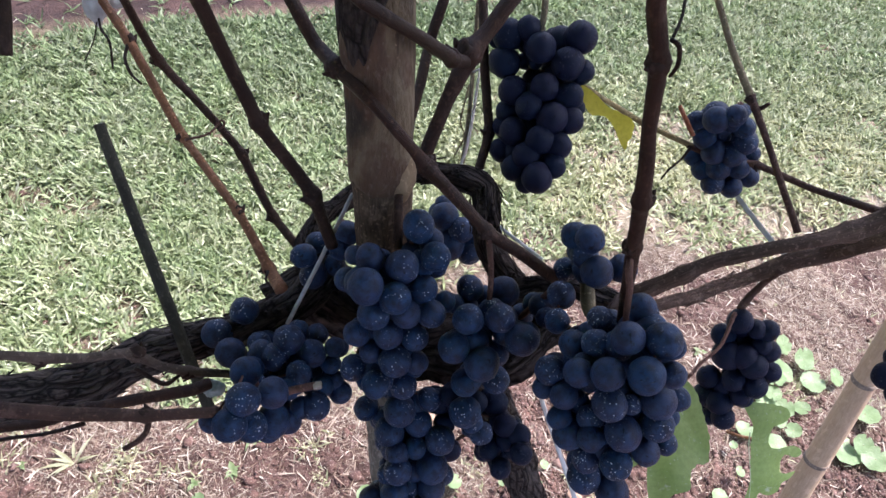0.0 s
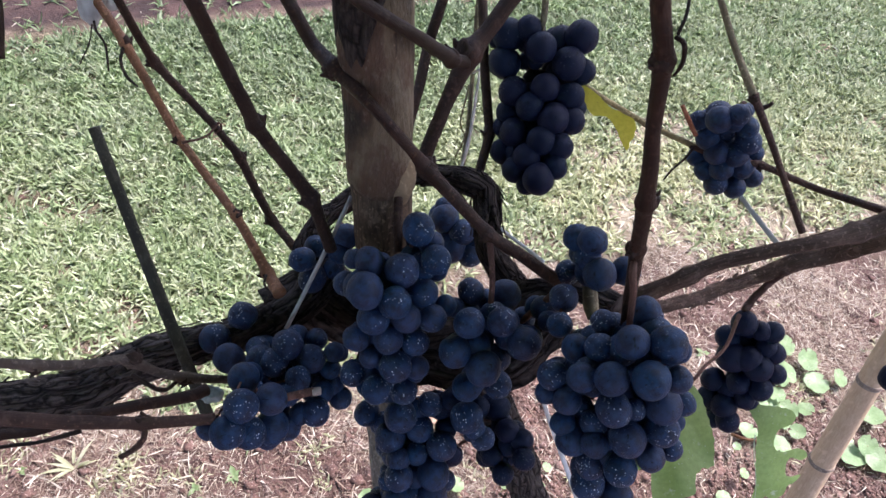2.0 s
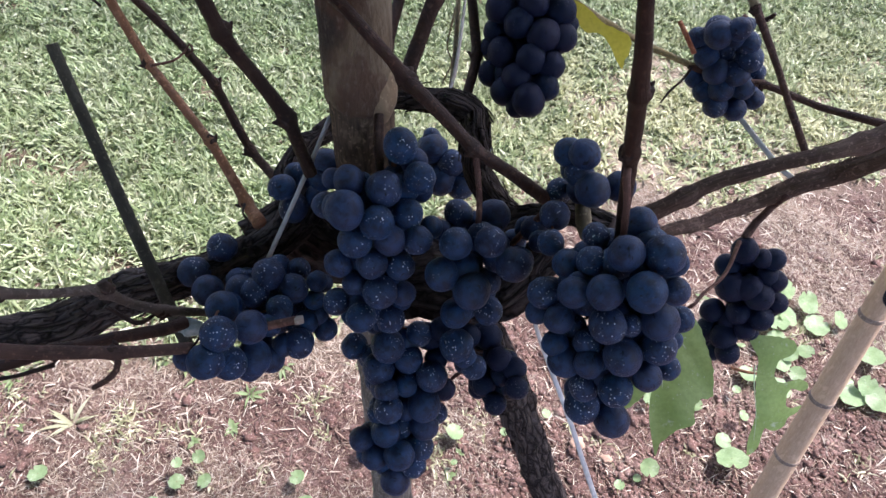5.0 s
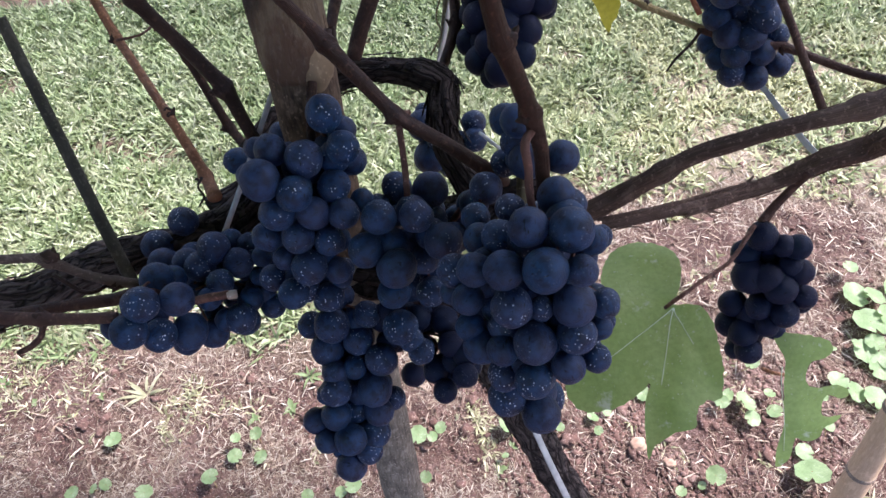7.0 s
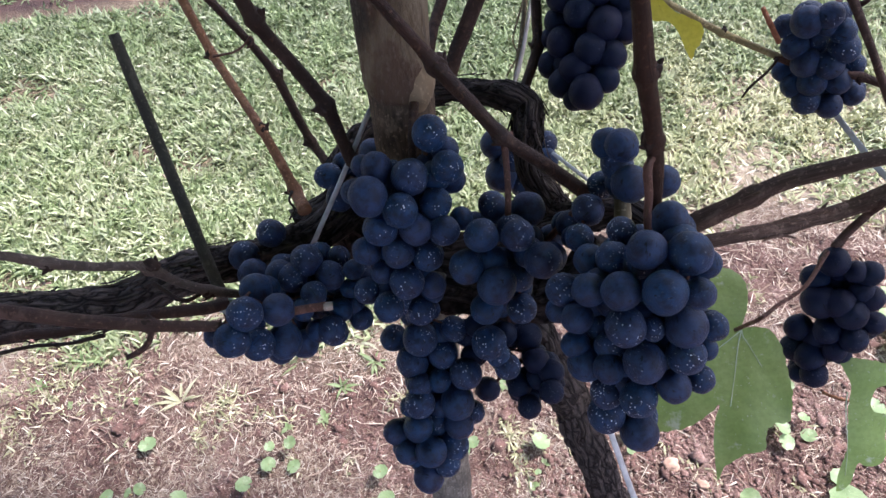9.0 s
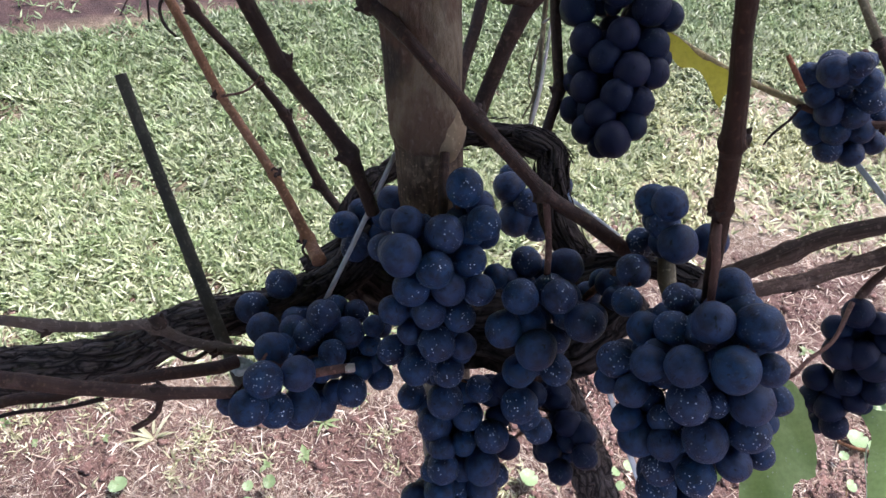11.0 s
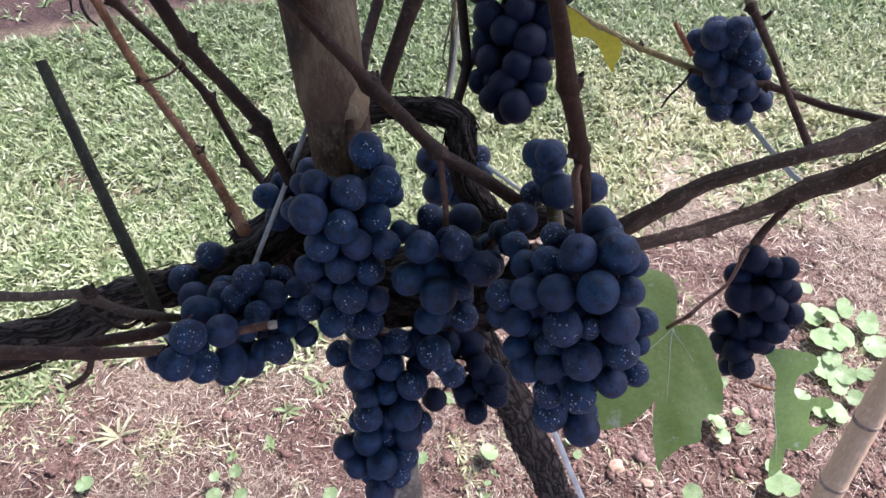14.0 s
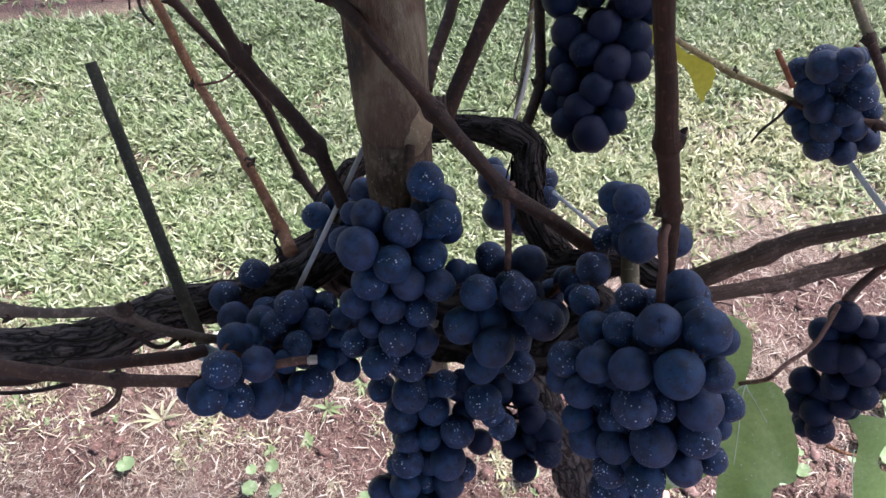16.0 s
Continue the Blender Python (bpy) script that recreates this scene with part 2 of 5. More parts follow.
def blades_material(name, stops, rough=0.55, through=0.25, dim_and_dry=False):
    """Many small blades in one mesh: each takes its own tone."""
    k = Nodes(name)
    own = k.island()
    col = k.ramp(own, stops)
    patch = k.noise(k.coords("Object"), 3.0, 3.0)
    col = k.mix(k.ramp(patch, [(0.3, (0.0,)), (0.7, (0.22,))]), col, stops[0][1])
    if dim_and_dry:
        # the far lawn's dimness is painted into the blade colour, most at left
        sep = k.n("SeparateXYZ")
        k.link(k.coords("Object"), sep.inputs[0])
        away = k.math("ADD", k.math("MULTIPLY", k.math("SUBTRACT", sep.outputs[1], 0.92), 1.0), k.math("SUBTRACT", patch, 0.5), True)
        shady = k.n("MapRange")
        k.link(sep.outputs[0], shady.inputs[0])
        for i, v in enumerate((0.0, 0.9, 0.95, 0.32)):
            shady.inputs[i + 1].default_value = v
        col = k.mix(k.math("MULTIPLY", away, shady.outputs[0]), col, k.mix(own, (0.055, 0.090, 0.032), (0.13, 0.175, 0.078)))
    if dim_and_dry:
        # the lawn dries out in patches towards the bamboo
        side, deep = k.n("MapRange"), k.n("MapRange")
        for node, sock, lo, hi in ((side, sep.outputs[0], -0.25, 0.45), (deep, sep.outputs[1], 1.95, 1.35)):
            node.interpolation_type = "SMOOTHSTEP"
            k.link(sock, node.inputs[0])
            node.inputs[1].default_value, node.inputs[2].default_value = lo, hi
        tuft = k.ramp(k.noise(k.coords("Object"), 15.0, 4.0, 0.6), [(0.46, (0.0,)), (0.60, (0.6,))])
        col = k.mix(tuft, col, k.mix(own, (0.104, 0.158, 0.052), (0.275, 0.36, 0.16)))
        spots = k.ramp(k.noise(k.coords("Object"), 5.5, 3.0), [(0.42, (0.0,)), (0.56, (1.0,))])
        dry = k.math("MULTIPLY", k.math("MULTIPLY", side.outputs[0], deep.outputs[0]), k.math("ADD", k.math("MULTIPLY", spots, 0.6), 0.15))
        col = k.mix(dry, col, k.mix(own, (0.24, 0.24, 0.10), (0.58, 0.56, 0.35)))
    m = k.done(col, rough)
    tr = k.n("BsdfTranslucent")
    k.link(col, tr.inputs[0])
    mixer = k.n("MixShader")
    mixer.inputs[0].default_value = through
    k.link(k.bsdf.outputs[0], mixer.inputs[1])
    k.link(tr.outputs[0], mixer.inputs[2])
    k.link(mixer.outputs[0], k.t.nodes["Material Output"].inputs[0])
    return m


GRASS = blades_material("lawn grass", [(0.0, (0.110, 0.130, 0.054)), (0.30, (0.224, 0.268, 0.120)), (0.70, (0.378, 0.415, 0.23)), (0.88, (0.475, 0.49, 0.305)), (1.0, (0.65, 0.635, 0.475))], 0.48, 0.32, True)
SPROUT = blades_material("young grass", [(0.0, (0.20, 0.20, 0.09)), (0.5, (0.36, 0.355, 0.20)), (1.0, (0.58, 0.54, 0.37))], 0.55, 0.3)
STRAW = blades_material("dry straw", [(0.0, (0.12, 0.075, 0.052)), (0.4, (0.24, 0.17, 0.12)), (0.75, (0.40, 0.325, 0.25)), (1.0, (0.58, 0.52, 0.42))], 0.8, 0.1)


def soil_colour(k, vec):
    a = k.noise(vec, 9.0, 6.0, 0.65)
    b = k.noise(vec, 120.0, 5.0, 0.7)
    col = k.ramp(a, [(0.32, (0.055, 0.025, 0.018)), (0.52, (0.13, 0.069, 0.052)), (0.70, (0.28, 0.185, 0.152))])
    col = k.mix(k.ramp(b, [(0.38, (0.8,)), (0.62, (0.0,))]), col, (0.065, 0.033, 0.025))
    col = k.mix(k.ramp(k.noise(vec, 330.0, 3.0, 0.6), [(0.58, (0.0,)), (0.68, (0.7,))]), col, (0.40, 0.30, 0.26))
    return col, a, b


def ground_material():
    k = Nodes("garden ground")
    vec = k.coords("Object")
    col, a, b = soil_colour(k, vec)
    turf = k.ramp(k.noise(vec, 30.0, 5.0, 0.7), [(0.35, (0.050, 0.042, 0.020)), (0.55, (0.14, 0.11, 0.062)), (0.72, (0.32, 0.25, 0.175))])
    withered = k.ramp(k.noise(vec, 30.0, 5.0, 0.7), [(0.35, (0.16, 0.13, 0.075)), (0.55, (0.30, 0.25, 0.17)), (0.72, (0.46, 0.37, 0.30))])
    sep = k.n("SeparateXYZ")
    k.link(vec, sep.inputs[0])
    x, y = sep.outputs[0], sep.outputs[1]
    wob = k.math("MULTIPLY", k.math("SUBTRACT", k.noise(vec, 4.0, 4.0), 0.5), 0.4)
    ramp = k.n("MapRange")
    ramp.interpolation_type = "SMOOTHSTEP"
    k.link(x, ramp.inputs[0])
    for i, v in enumerate((-0.25, 0.35, 0.58, 1.0)):
        ramp.inputs[i + 1].default_value = v
    edge = k.math("SUBTRACT", y, k.math("ADD", ramp.outputs[0], k.math("MULTIPLY", k.math("MAXIMUM", k.math("SUBTRACT", x, 0.6), 0.0), 0.2)))
    lawn = k.math("MULTIPLY", k.math("ADD", k.math("ADD", edge, wob), 0.02), 5.0, True)
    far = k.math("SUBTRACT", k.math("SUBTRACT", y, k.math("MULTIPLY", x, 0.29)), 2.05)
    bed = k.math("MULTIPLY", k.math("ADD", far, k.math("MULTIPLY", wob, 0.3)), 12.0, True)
    lawn = k.math("MULTIPLY", lawn, k.math("SUBTRACT", 1.0, bed))
    side, deep = k.n("MapRange"), k.n("MapRange")
    for node, sock, lo, hi in ((side, x, -0.25, 0.45), (deep, y, 1.95, 1.35)):
        node.interpolation_type = "SMOOTHSTEP"
        k.link(sock, node.inputs[0])
        node.inputs[1].default_value, node.inputs[2].default_value = lo, hi
    turf = k.mix(k.math("MULTIPLY", side.outputs[0], deep.outputs[0]), turf, withered)
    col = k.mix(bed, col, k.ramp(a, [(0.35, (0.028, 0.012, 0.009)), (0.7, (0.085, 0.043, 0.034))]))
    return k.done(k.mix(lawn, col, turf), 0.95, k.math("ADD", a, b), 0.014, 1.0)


GROUND = ground_material()
kk = Nodes("soil clods")
CLOD = kk.done(soil_colour(kk, kk.coords("Object"))[0], 0.95, kk.noise(kk.coords("Object"), 200.0), 0.002, 0.8)
kk = Nodes("garden stone")
STONE = kk.done(kk.ramp(kk.noise(kk.coords("Object"), 70.0, 5.0), [(0.3, (0.25, 0.15, 0.10)), (0.7, (0.40, 0.27, 0.19))]), 0.85, kk.noise(kk.coords("Object"), 150.0), 0.002)
kk = Nodes("white plastic strap")
STRAP_WHITE = kk.done(kk.ramp(kk.noise(kk.coords("Object"), 160.0, 4.0), [(0.3, (0.42, 0.415, 0.40)), (0.7, (0.60, 0.595, 0.57))]), 0.45, kk.noise(kk.coords("Object"), 500.0), 0.0004)
kk = Nodes("grey-green seedling")
LICHEN = kk.done(kk.ramp(kk.noise(kk.coords("Object"), 200.0, 4.0), [(0.3, (0.16, 0.19, 0.17)), (0.7, (0.33, 0.37, 0.34))]), 0.9)


# ---- shapes ----
def spline(points, step, slack=1.0):
    """Catmull-Rom through (x, y, z, r), all in metres; slack under 1 keeps it straighter, with kinks at the points."""
    p = np.array(points, float)
    p = np.vstack([2 * p[0] - p[1], p, 2 * p[-1] - p[-2]])
    rows = []
    for i in range(1, len(p) - 2):
        n = max(2, int(np.linalg.norm(p[i + 1, :3] - p[i, :3]) / step))
        for j in range(n):
            t = j / n
            curve = 0.5 * (2 * p[i] + (p[i + 1] - p[i - 1]) * t + (2 * p[i - 1] - 5 * p[i] + 4 * p[i + 1] - p[i + 2]) * t * t
                           + (3 * p[i] - p[i - 1] - 3 * p[i + 1] + p[i + 2]) * t ** 3)
            rows.append(curve * slack + (p[i] + (p[i + 1] - p[i]) * t) * (1 - slack))
    rows.append(p[-2])
    return np.array(rows)


def tube(points, sides=10, step=0.006, rough=0.04, ridges=0, depth=0.0, flat=1.0, nodes=(), bend=0.0, millimetres=True, seed=0.0, run=22.0, slack=1.0):
    """A tapered, slightly uneven tube along points (x, y, z, radius). nodes: shares of the length where the cane swells.
    ridges, depth: bark strands round the tube, as a share of the radius."""
    pts = np.array(points, float)
    if millimetres:
        pts = pts / 1000.0
    rows = spline(pts, step, slack)
    bm = bmesh.new()
    uvs = bm.loops.layers.uv.new("UVMap")
    length = np.concatenate([[0], np.cumsum(np.linalg.norm(np.diff(rows[:, :3], axis=0), axis=1))])
    side = None
    rings = []
    for i, row in enumerate(rows):
        c = Vector(row[:3])
        d = Vector(rows[min(i + 1, len(rows) - 1), :3] - rows[max(i - 1, 0), :3]).normalized()
        if side is None:
            side = d.orthogonal().normalized()
        side = (side - d * side.dot(d)).normalized()
        up = d.cross(side)
        if bend:
            w = noise.noise_vector(Vector((length[i] * 30 + seed, seed, 0)))
            c = c + (side * w.x + up * w.y) * bend
        r = max(row[3], 0.0003)
        for s in nodes:
            r *= 1 + 0.32 * math.exp(-((length[i] - s * length[-1]) / (0.95 * row[3])) ** 2)
        ring = []
        for j in range(sides):
            a = 2 * math.pi * j / sides
            q = r * (1 + rough * noise.noise(Vector((math.cos(a) * 1.5, math.sin(a) * 1.5, length[i] / max(r, 0.002) * 0.5 + seed))))
            if ridges:
                strand = noise.noise(Vector((math.cos(a) * ridges, math.sin(a) * ridges, length[i] * run + seed)))
                q *= 1 + depth * (strand - 0.6 * abs(strand)) + 0.5 * depth * noise.noise(Vector((math.cos(a), math.sin(a), length[i] * 60 + seed)))
            ring.append(bm.verts.new(c + side * (math.cos(a) * q) + up * (math.sin(a) * q * flat)))
        rings.append(ring)
    for i in range(len(rings) - 1):
        for j in range(sides):
            k = (j + 1) % sides
            f = bm.faces.new((rings[i][j], rings[i][k], rings[i + 1][k], rings[i + 1][j]))
            for loop, (u, v) in zip(f.loops, ((j, i), (j + 1, i), (j + 1, i + 1), (j, i + 1))):
                loop[uvs].uv = (u / sides, length[v])
    for ring, flip in ((rings[0], True), (rings[-1], False)):
        bm.faces.new(ring[::-1] if flip else ring)
    return bm


def joined(*meshes):
    out = meshes[0]
    for bm in meshes[1:]:
        me = bpy.data.meshes.new("temp")
        bm.to_mesh(me)
        bm.free()
        out.from_mesh(me)
        bpy.data.meshes.remove(me)
    return out


def from_lists(name, verts, faces, material, smooth=False):
    me = bpy.data.meshes.new(name)
    me.from_pydata(verts, [], faces)
    me.materials.append(material)
    if smooth:
        me.polygons.foreach_set("use_smooth", [True] * len(me.polygons))
    return new(name, me)


# ---- fitted lines and berries, in millimetres (x, y, z, radius) ----
STAKE = [
    (-205, 329, 955, 3.3), (-169, 267, 846, 4), (-147, 231, 780, 4.2),
]
CANE_RED = [
    (-246, 458, 970, 3.4), (-237, 445, 962, 3.1), (-217, 424, 947, 3.3), (-179, 380, 903, 3), (-134, 330, 884, 3), (-113, 308, 852, 3.7),
    (-102, 291, 851, 4.8),
]
CANE_DUSKY = [
    (-207, 396, 1015, 2.7), (-201, 396, 1001, 2.7), (-195, 411, 943, 3.2), (-162, 402, 899, 2.8), (-145, 395, 875, 3.3), (-123, 374, 831, 3.3),
    (-102, 354, 820, 3.5), (-92, 347, 809, 3.5),
]
CANE_DARK = [
    (-123, 290, 1082, 3.7), (-120, 295, 1066, 3.7), (-114, 302, 1030, 3.6), (-104, 305, 986, 4), (-91, 310, 953, 3.8), (-79, 312, 924, 4.5),
    (-74, 309, 906, 4), (-68, 305, 884, 4.1),
]
CANE_OVER_POST = [
    (-103, 385, 1030, 4.1), (-89, 366, 1017, 4), (-78, 353, 1005, 4), (-64, 336, 1003, 4.5), (-41, 309, 1000, 3.2), (-19, 301, 977, 3.3),
    (-11, 302, 964, 4.5), (3, 289, 959, 3.9), (26, 276, 942, 3.6), (49, 278, 921, 3.8), (71, 279, 901, 4.2), (82, 282, 887, 3.1),
]
CANE_DOWN_RIGHT = [
    (-67, 306, 1080, 3.6), (-48, 309, 1062, 3.7), (-32, 318, 1046, 3.5), (-19, 333, 1028, 3.6), (1, 372, 989, 4.6), (13, 395, 971, 3.8),
]
CANE_THICK = [
    (49, 442, 1004, 6), (37, 427, 995, 5.5), (25, 413, 983, 5.6), (14, 400, 974, 6.9), (2, 382, 950, 4.9), (-8, 363, 928, 4.9),
    (-13, 351, 914, 4.6),
]
CANE_BACK = [
    (1, 453, 998, 3.7), (-4, 437, 989, 3.6), (-12, 419, 968, 3.6), (-17, 390, 953, 3.5), (-22, 365, 942, 3.4), (-23, 350, 936, 3.3),
]
CANE_BEHIND = [
    (26, 536, 962, 3.8), (29, 515, 945, 3.8), (34, 474, 911, 3.7), (40, 431, 882, 3.8), (32, 402, 864, 3.5),
]
CANE_PALE = [
    (28, 536, 932, 1.7), (28, 509, 890, 1.9), (27, 479, 867, 1.9), (24, 444, 835, 1.9),
]
CANE_FRONT = [
    (47, 202, 1154, 3.1), (54, 210, 1128, 3.2), (63, 215, 1105, 3.4), (71, 219, 1071, 3), (81, 221, 1030, 3.8), (93, 235, 984, 3.8),
    (98, 237, 960, 3.5), (103, 228, 922, 3),
]
CANE_TAN = [
    (179, 487, 1007, 2), (195, 479, 983, 2.3), (213, 460, 954, 2.5), (231, 438, 930, 3.1), (254, 412, 898, 2.5), (278, 381, 862, 2.8), (284, 373, 853, 2.8),
]
SHOOT_YELLOW = [
    (112, 467, 907, 1.9), (136, 468, 892, 2.2), (171, 463, 876, 2.5), (212, 449, 867, 2.5),
]
SHOOT_BROWN = [
    (208, 450, 867, 2.5), (241, 437, 864, 2.5), (263, 433, 866, 2.8), (303, 410, 865, 2.8), (329, 372, 884, 3.2), (356, 360, 882, 3.5),
]
ARM_UPPER = [
    (125, 307, 824, 6.9), (149, 310, 845, 6.7), (171, 307, 872, 5.5), (192, 308, 891, 5.1), (225, 302, 916, 4.6), (241, 301, 925, 4.8),
    (257, 305, 928, 5.6), (273, 309, 932, 6.5), (301, 309, 960, 6.9), (340, 307, 997, 7),
]
ARM_LOWER = [
    (146, 319, 808, 4.9), (186, 326, 814, 5), (232, 352, 801, 5.6), (262, 365, 802, 6), (288, 364, 828, 7.3), (309, 363, 842, 7.8),
    (314, 353, 863, 7.7), (315, 330, 904, 7.4), (321, 311, 940, 7.1),
]
SPUR_HANG = [
    (281, 360, 823, 4.1), (277, 361, 804, 2.9), (269, 356, 791, 3.1), (264, 351, 785, 3.3), (259, 346, 785, 2.4),
]
STALK_HANG = [
    (266, 353, 787, 3.0), (265, 351, 776, 2.3), (264, 350, 760, 1.6), (262, 348, 742, 1.3),
]
PETIOLE = [
    (254, 341, 785, 1.8), (232, 307, 789, 1.4), (210, 287, 791, 1.4), (195, 273, 794, 1.4), (200, 300, 737, 1.5),
]
CORDON_LEFT = [
    (-321, 216, 798, 17.4), (-271, 227, 798, 16.2), (-252, 234, 794, 15.7), (-230, 245, 794, 15.6), (-204, 259, 800, 14.9), (-177, 270, 806, 14.8),
    (-150, 278, 809, 13.2), (-122, 287, 813, 13.2), (-99, 299, 821, 13.6), (-83, 314, 833, 15.3), (-75, 328, 842, 15.9),
]
HEAD_LOOP = [
    (-91, 324, 837, 12.5), (-86, 352, 846, 9.3), (-74, 372, 848, 7.4), (-56, 391, 851, 8.2), (-31, 393, 866, 9.2), (-1, 393, 873, 8.9),
    (24, 383, 876, 10.2), (36, 377, 871, 10.2), (37, 357, 867, 10.4), (44, 344, 846, 10.5), (59, 326, 828, 10.6), (70, 313, 833, 10),
]
TRUNK = [
    (-95, 321, 798, 15.1), (-52, 315, 779, 18.5), (-8, 306, 768, 19.6), (44, 281, 762, 14.9), (61, 271, 734, 14.6), (76, 263, 699, 14.9),
    (86, 269, 664, 16.5), (104, 262, 604, 16.5), (153, 252, 455, 17), (199, 244, 305, 18.5), (262, 232, 105, 20), (307, 225, -39, 24),
]
HEAD_FILL = [
    (-115, 303, 814, 14.4), (-84, 321, 821, 19.1), (-50, 311, 810, 17.8), (-7, 299, 802, 17.8), (31, 307, 809, 15.3), (70, 313, 833, 11.7),
    (97, 304, 858, 9.6), (120, 281, 869, 7.8),
]
HEAD_LOW = [
    (-49, 298, 784, 14.8), (-14, 291, 778, 18.3), (25, 286, 778, 19.2), (59, 283, 786, 17.3), (81, 291, 808, 14.4), (94, 298, 828, 11.7),
]
CANE_LEFT = [
    (-237, 173, 947, 2.1), (-216, 189, 924, 2.4), (-208, 199, 905, 3), (-194, 211, 887, 2.6), (-180, 224, 873, 2.9), (-176, 226, 868, 4),
    (-172, 228, 858, 3), (-167, 230, 848, 2.7), (-154, 235, 833, 3.3), (-130, 241, 822, 2.5),
]
CANE_LEFT_RED = [
    (-257, 171, 898, 4.2), (-227, 177, 888, 4.1), (-193, 180, 880, 3.8), (-156, 183, 876, 3.4), (-136, 188, 871, 3.1), (-120, 191, 869, 3.1),
]
CANE_LEFT_LOW = [
    (-279, 171, 849, 3.1), (-246, 185, 847, 3.3), (-227, 190, 845, 3.3), (-204, 200, 845, 3.6), (-174, 210, 843, 3.6), (-147, 220, 838, 3.9),
    (-139, 227, 834, 3.9),
]
TWIG_LEFT = [
    (-272, 168, 843, 1.2), (-247, 181, 840, 1.2), (-225, 187, 837, 1.2), (-203, 193, 841, 1.5),
]
TWIG_DOWN = [
    (-155, 183, 876, 1.7), (-155, 176, 872, 1.7), (-160, 171, 869, 1.7), (-166, 167, 868, 1.4),
]
SPUR_CUT = [
    (-104, 211, 849, 1.8), (-95, 210, 855, 2.1), (-83, 213, 857, 2.5), (-70, 218, 855, 2.5),
]
STALK_RED = [
    (30, 290, 930, 1.7), (28, 277, 939, 2.1), (29, 270, 933, 1.8), (31, 260, 919, 1.7), (32, 253, 901, 1.7), (33, 253, 883, 1.4),
]
STALK_PALE = [
    (96, 239, 973, 1.5), (91, 225, 977, 2), (93, 219, 968, 1.8), (95, 214, 953, 1.7), (101, 215, 924, 1.3),
]
STALK_POST = [
    (-26, 310, 931, 2.8), (-25, 293, 922, 2.8), (-24, 282, 913, 2.4),
]
STALK_TOP = [
    (71, 497, 986, 2.7), (72, 477, 962, 2.4), (71, 469, 948, 2.2),
]
STALK_GREEN = [
    (92, 269, 908, 4.2), (93, 260, 902, 4.6), (95, 252, 897, 3.5),
]
TENDRIL_A = [
    (-174, 371, 908, 1), (-162, 380, 906, 0.8), (-157, 390, 906, 0.8), (-154, 393, 909, 0.8), (-152, 391, 906, 0.8), (-157, 389, 902, 0.6),
]
TENDRIL_B = [
    (-217, 420, 946, 1.3), (-217, 410, 942, 1.1), (-212, 402, 936, 1.1), (-204, 396, 933, 0.8),
]
TENDRIL_C = [
    (-243, 445, 954, 0.9), (-240, 436, 947, 0.9), (-233, 428, 941, 0.9), (-230, 415, 929, 0.7),
]
TENDRIL_D = [
    (-244, 441, 948, 0.5), (-244, 430, 941, 0.5), (-248, 415, 933, 0.4),
]
TENDRIL_E = [
    (63, 212, 1116, 0.8), (65, 210, 1116, 0.9), (67, 210, 1113, 0.9), (69, 212, 1106, 0.8), (69, 215, 1099, 0.6),
]
TENDRIL_F = [
    (69, 228, 1125, 0.6), (67, 219, 1120, 0.6), (64, 213, 1116, 0.6),
]
TENDRIL_G = [
    (209, 445, 869, 1.2), (203, 440, 860, 1), (195, 436, 851, 1), (190, 432, 843, 0.7),
]
TENDRIL_H = [
    (26, 498, 875, 1), (20, 472, 858, 0.7), (24, 464, 848, 0.7), (17, 449, 839, 0.7),
]
TENDRIL_I = [
    (-112, 302, 857, 1), (-112, 294, 857, 0.8), (-108, 290, 853, 0.8), (-111, 284, 849, 0.6),
]
STRAND = [
    (139, 302, 833, 1.3), (176, 314, 832, 1.3), (219, 337, 824, 1.4), (259, 358, 816, 1.5),
]
STUB_A = [
    (239, 439, 917, 2.4), (242, 434, 922, 1.9), (244, 431, 929, 1.4),
]
STUB_RED = [
    (190, 455, 903, 1.7), (195, 448, 897, 1.9), (204, 441, 885, 1.9),
]
STUB_LEFT = [
    (-180, 225, 853, 1.5), (-165, 222, 840, 1.5), (-159, 233, 832, 1.2),
]
TWIG_SOIL = [
    (298, 309, 636, 1.5), (309, 303, 639, 1.5), (329, 302, 637, 1.2),
]
DARK_END = [
    (-222, 327, 1059, 4.7), (-222, 316, 1042, 4.4), (-223, 301, 1021, 4),
]
BAMBOO = [
    (507, 495, 900, 12.5), (513, 413, 570, 13.7), (517, 348, 310, 16), (522, 271, 0, 17.5), (523, 256, -60, 17.5),
]
STRAP = [
    (-56, 326, 913, 2), (-76, 301, 873, 2.1), (-97, 276, 833, 2.2),
]
STRAP_TRUNK = [
    (68, 230, 854, 1.6), (78, 222, 828, 1.7), (101, 191, 785, 2), (116, 176, 750, 2.1), (134, 162, 706, 2.3), (153, 152, 655, 2.5),
]
STRAP_WISP = [
    (33, 498, 893, 1.2), (31, 481, 872, 1.9), (28, 460, 852, 2.3), (25, 448, 841, 2.3), (22, 440, 834, 1.4),
]
STRAP_KNOT = [
    (26, 480, 901, 1.4), (31, 479, 906, 1.6), (38, 479, 907, 1.6),
]
STRAP_BACK = [
    (57, 406, 802, 1.4), (92, 369, 805, 1.4),
]
STRAP_RIGHT = [
    (258, 440, 830, 2.0), (282, 391, 822, 2.2), (286, 370, 828, 2.0),
]
HUSK_AT = [
    (-138, 227, 828, 1.9), (-136, 226, 827, 1.9),
]
WRAP_AT = [
    (-245, 447, 958, 2.3), (-234, 458, 956, 2.3),
]
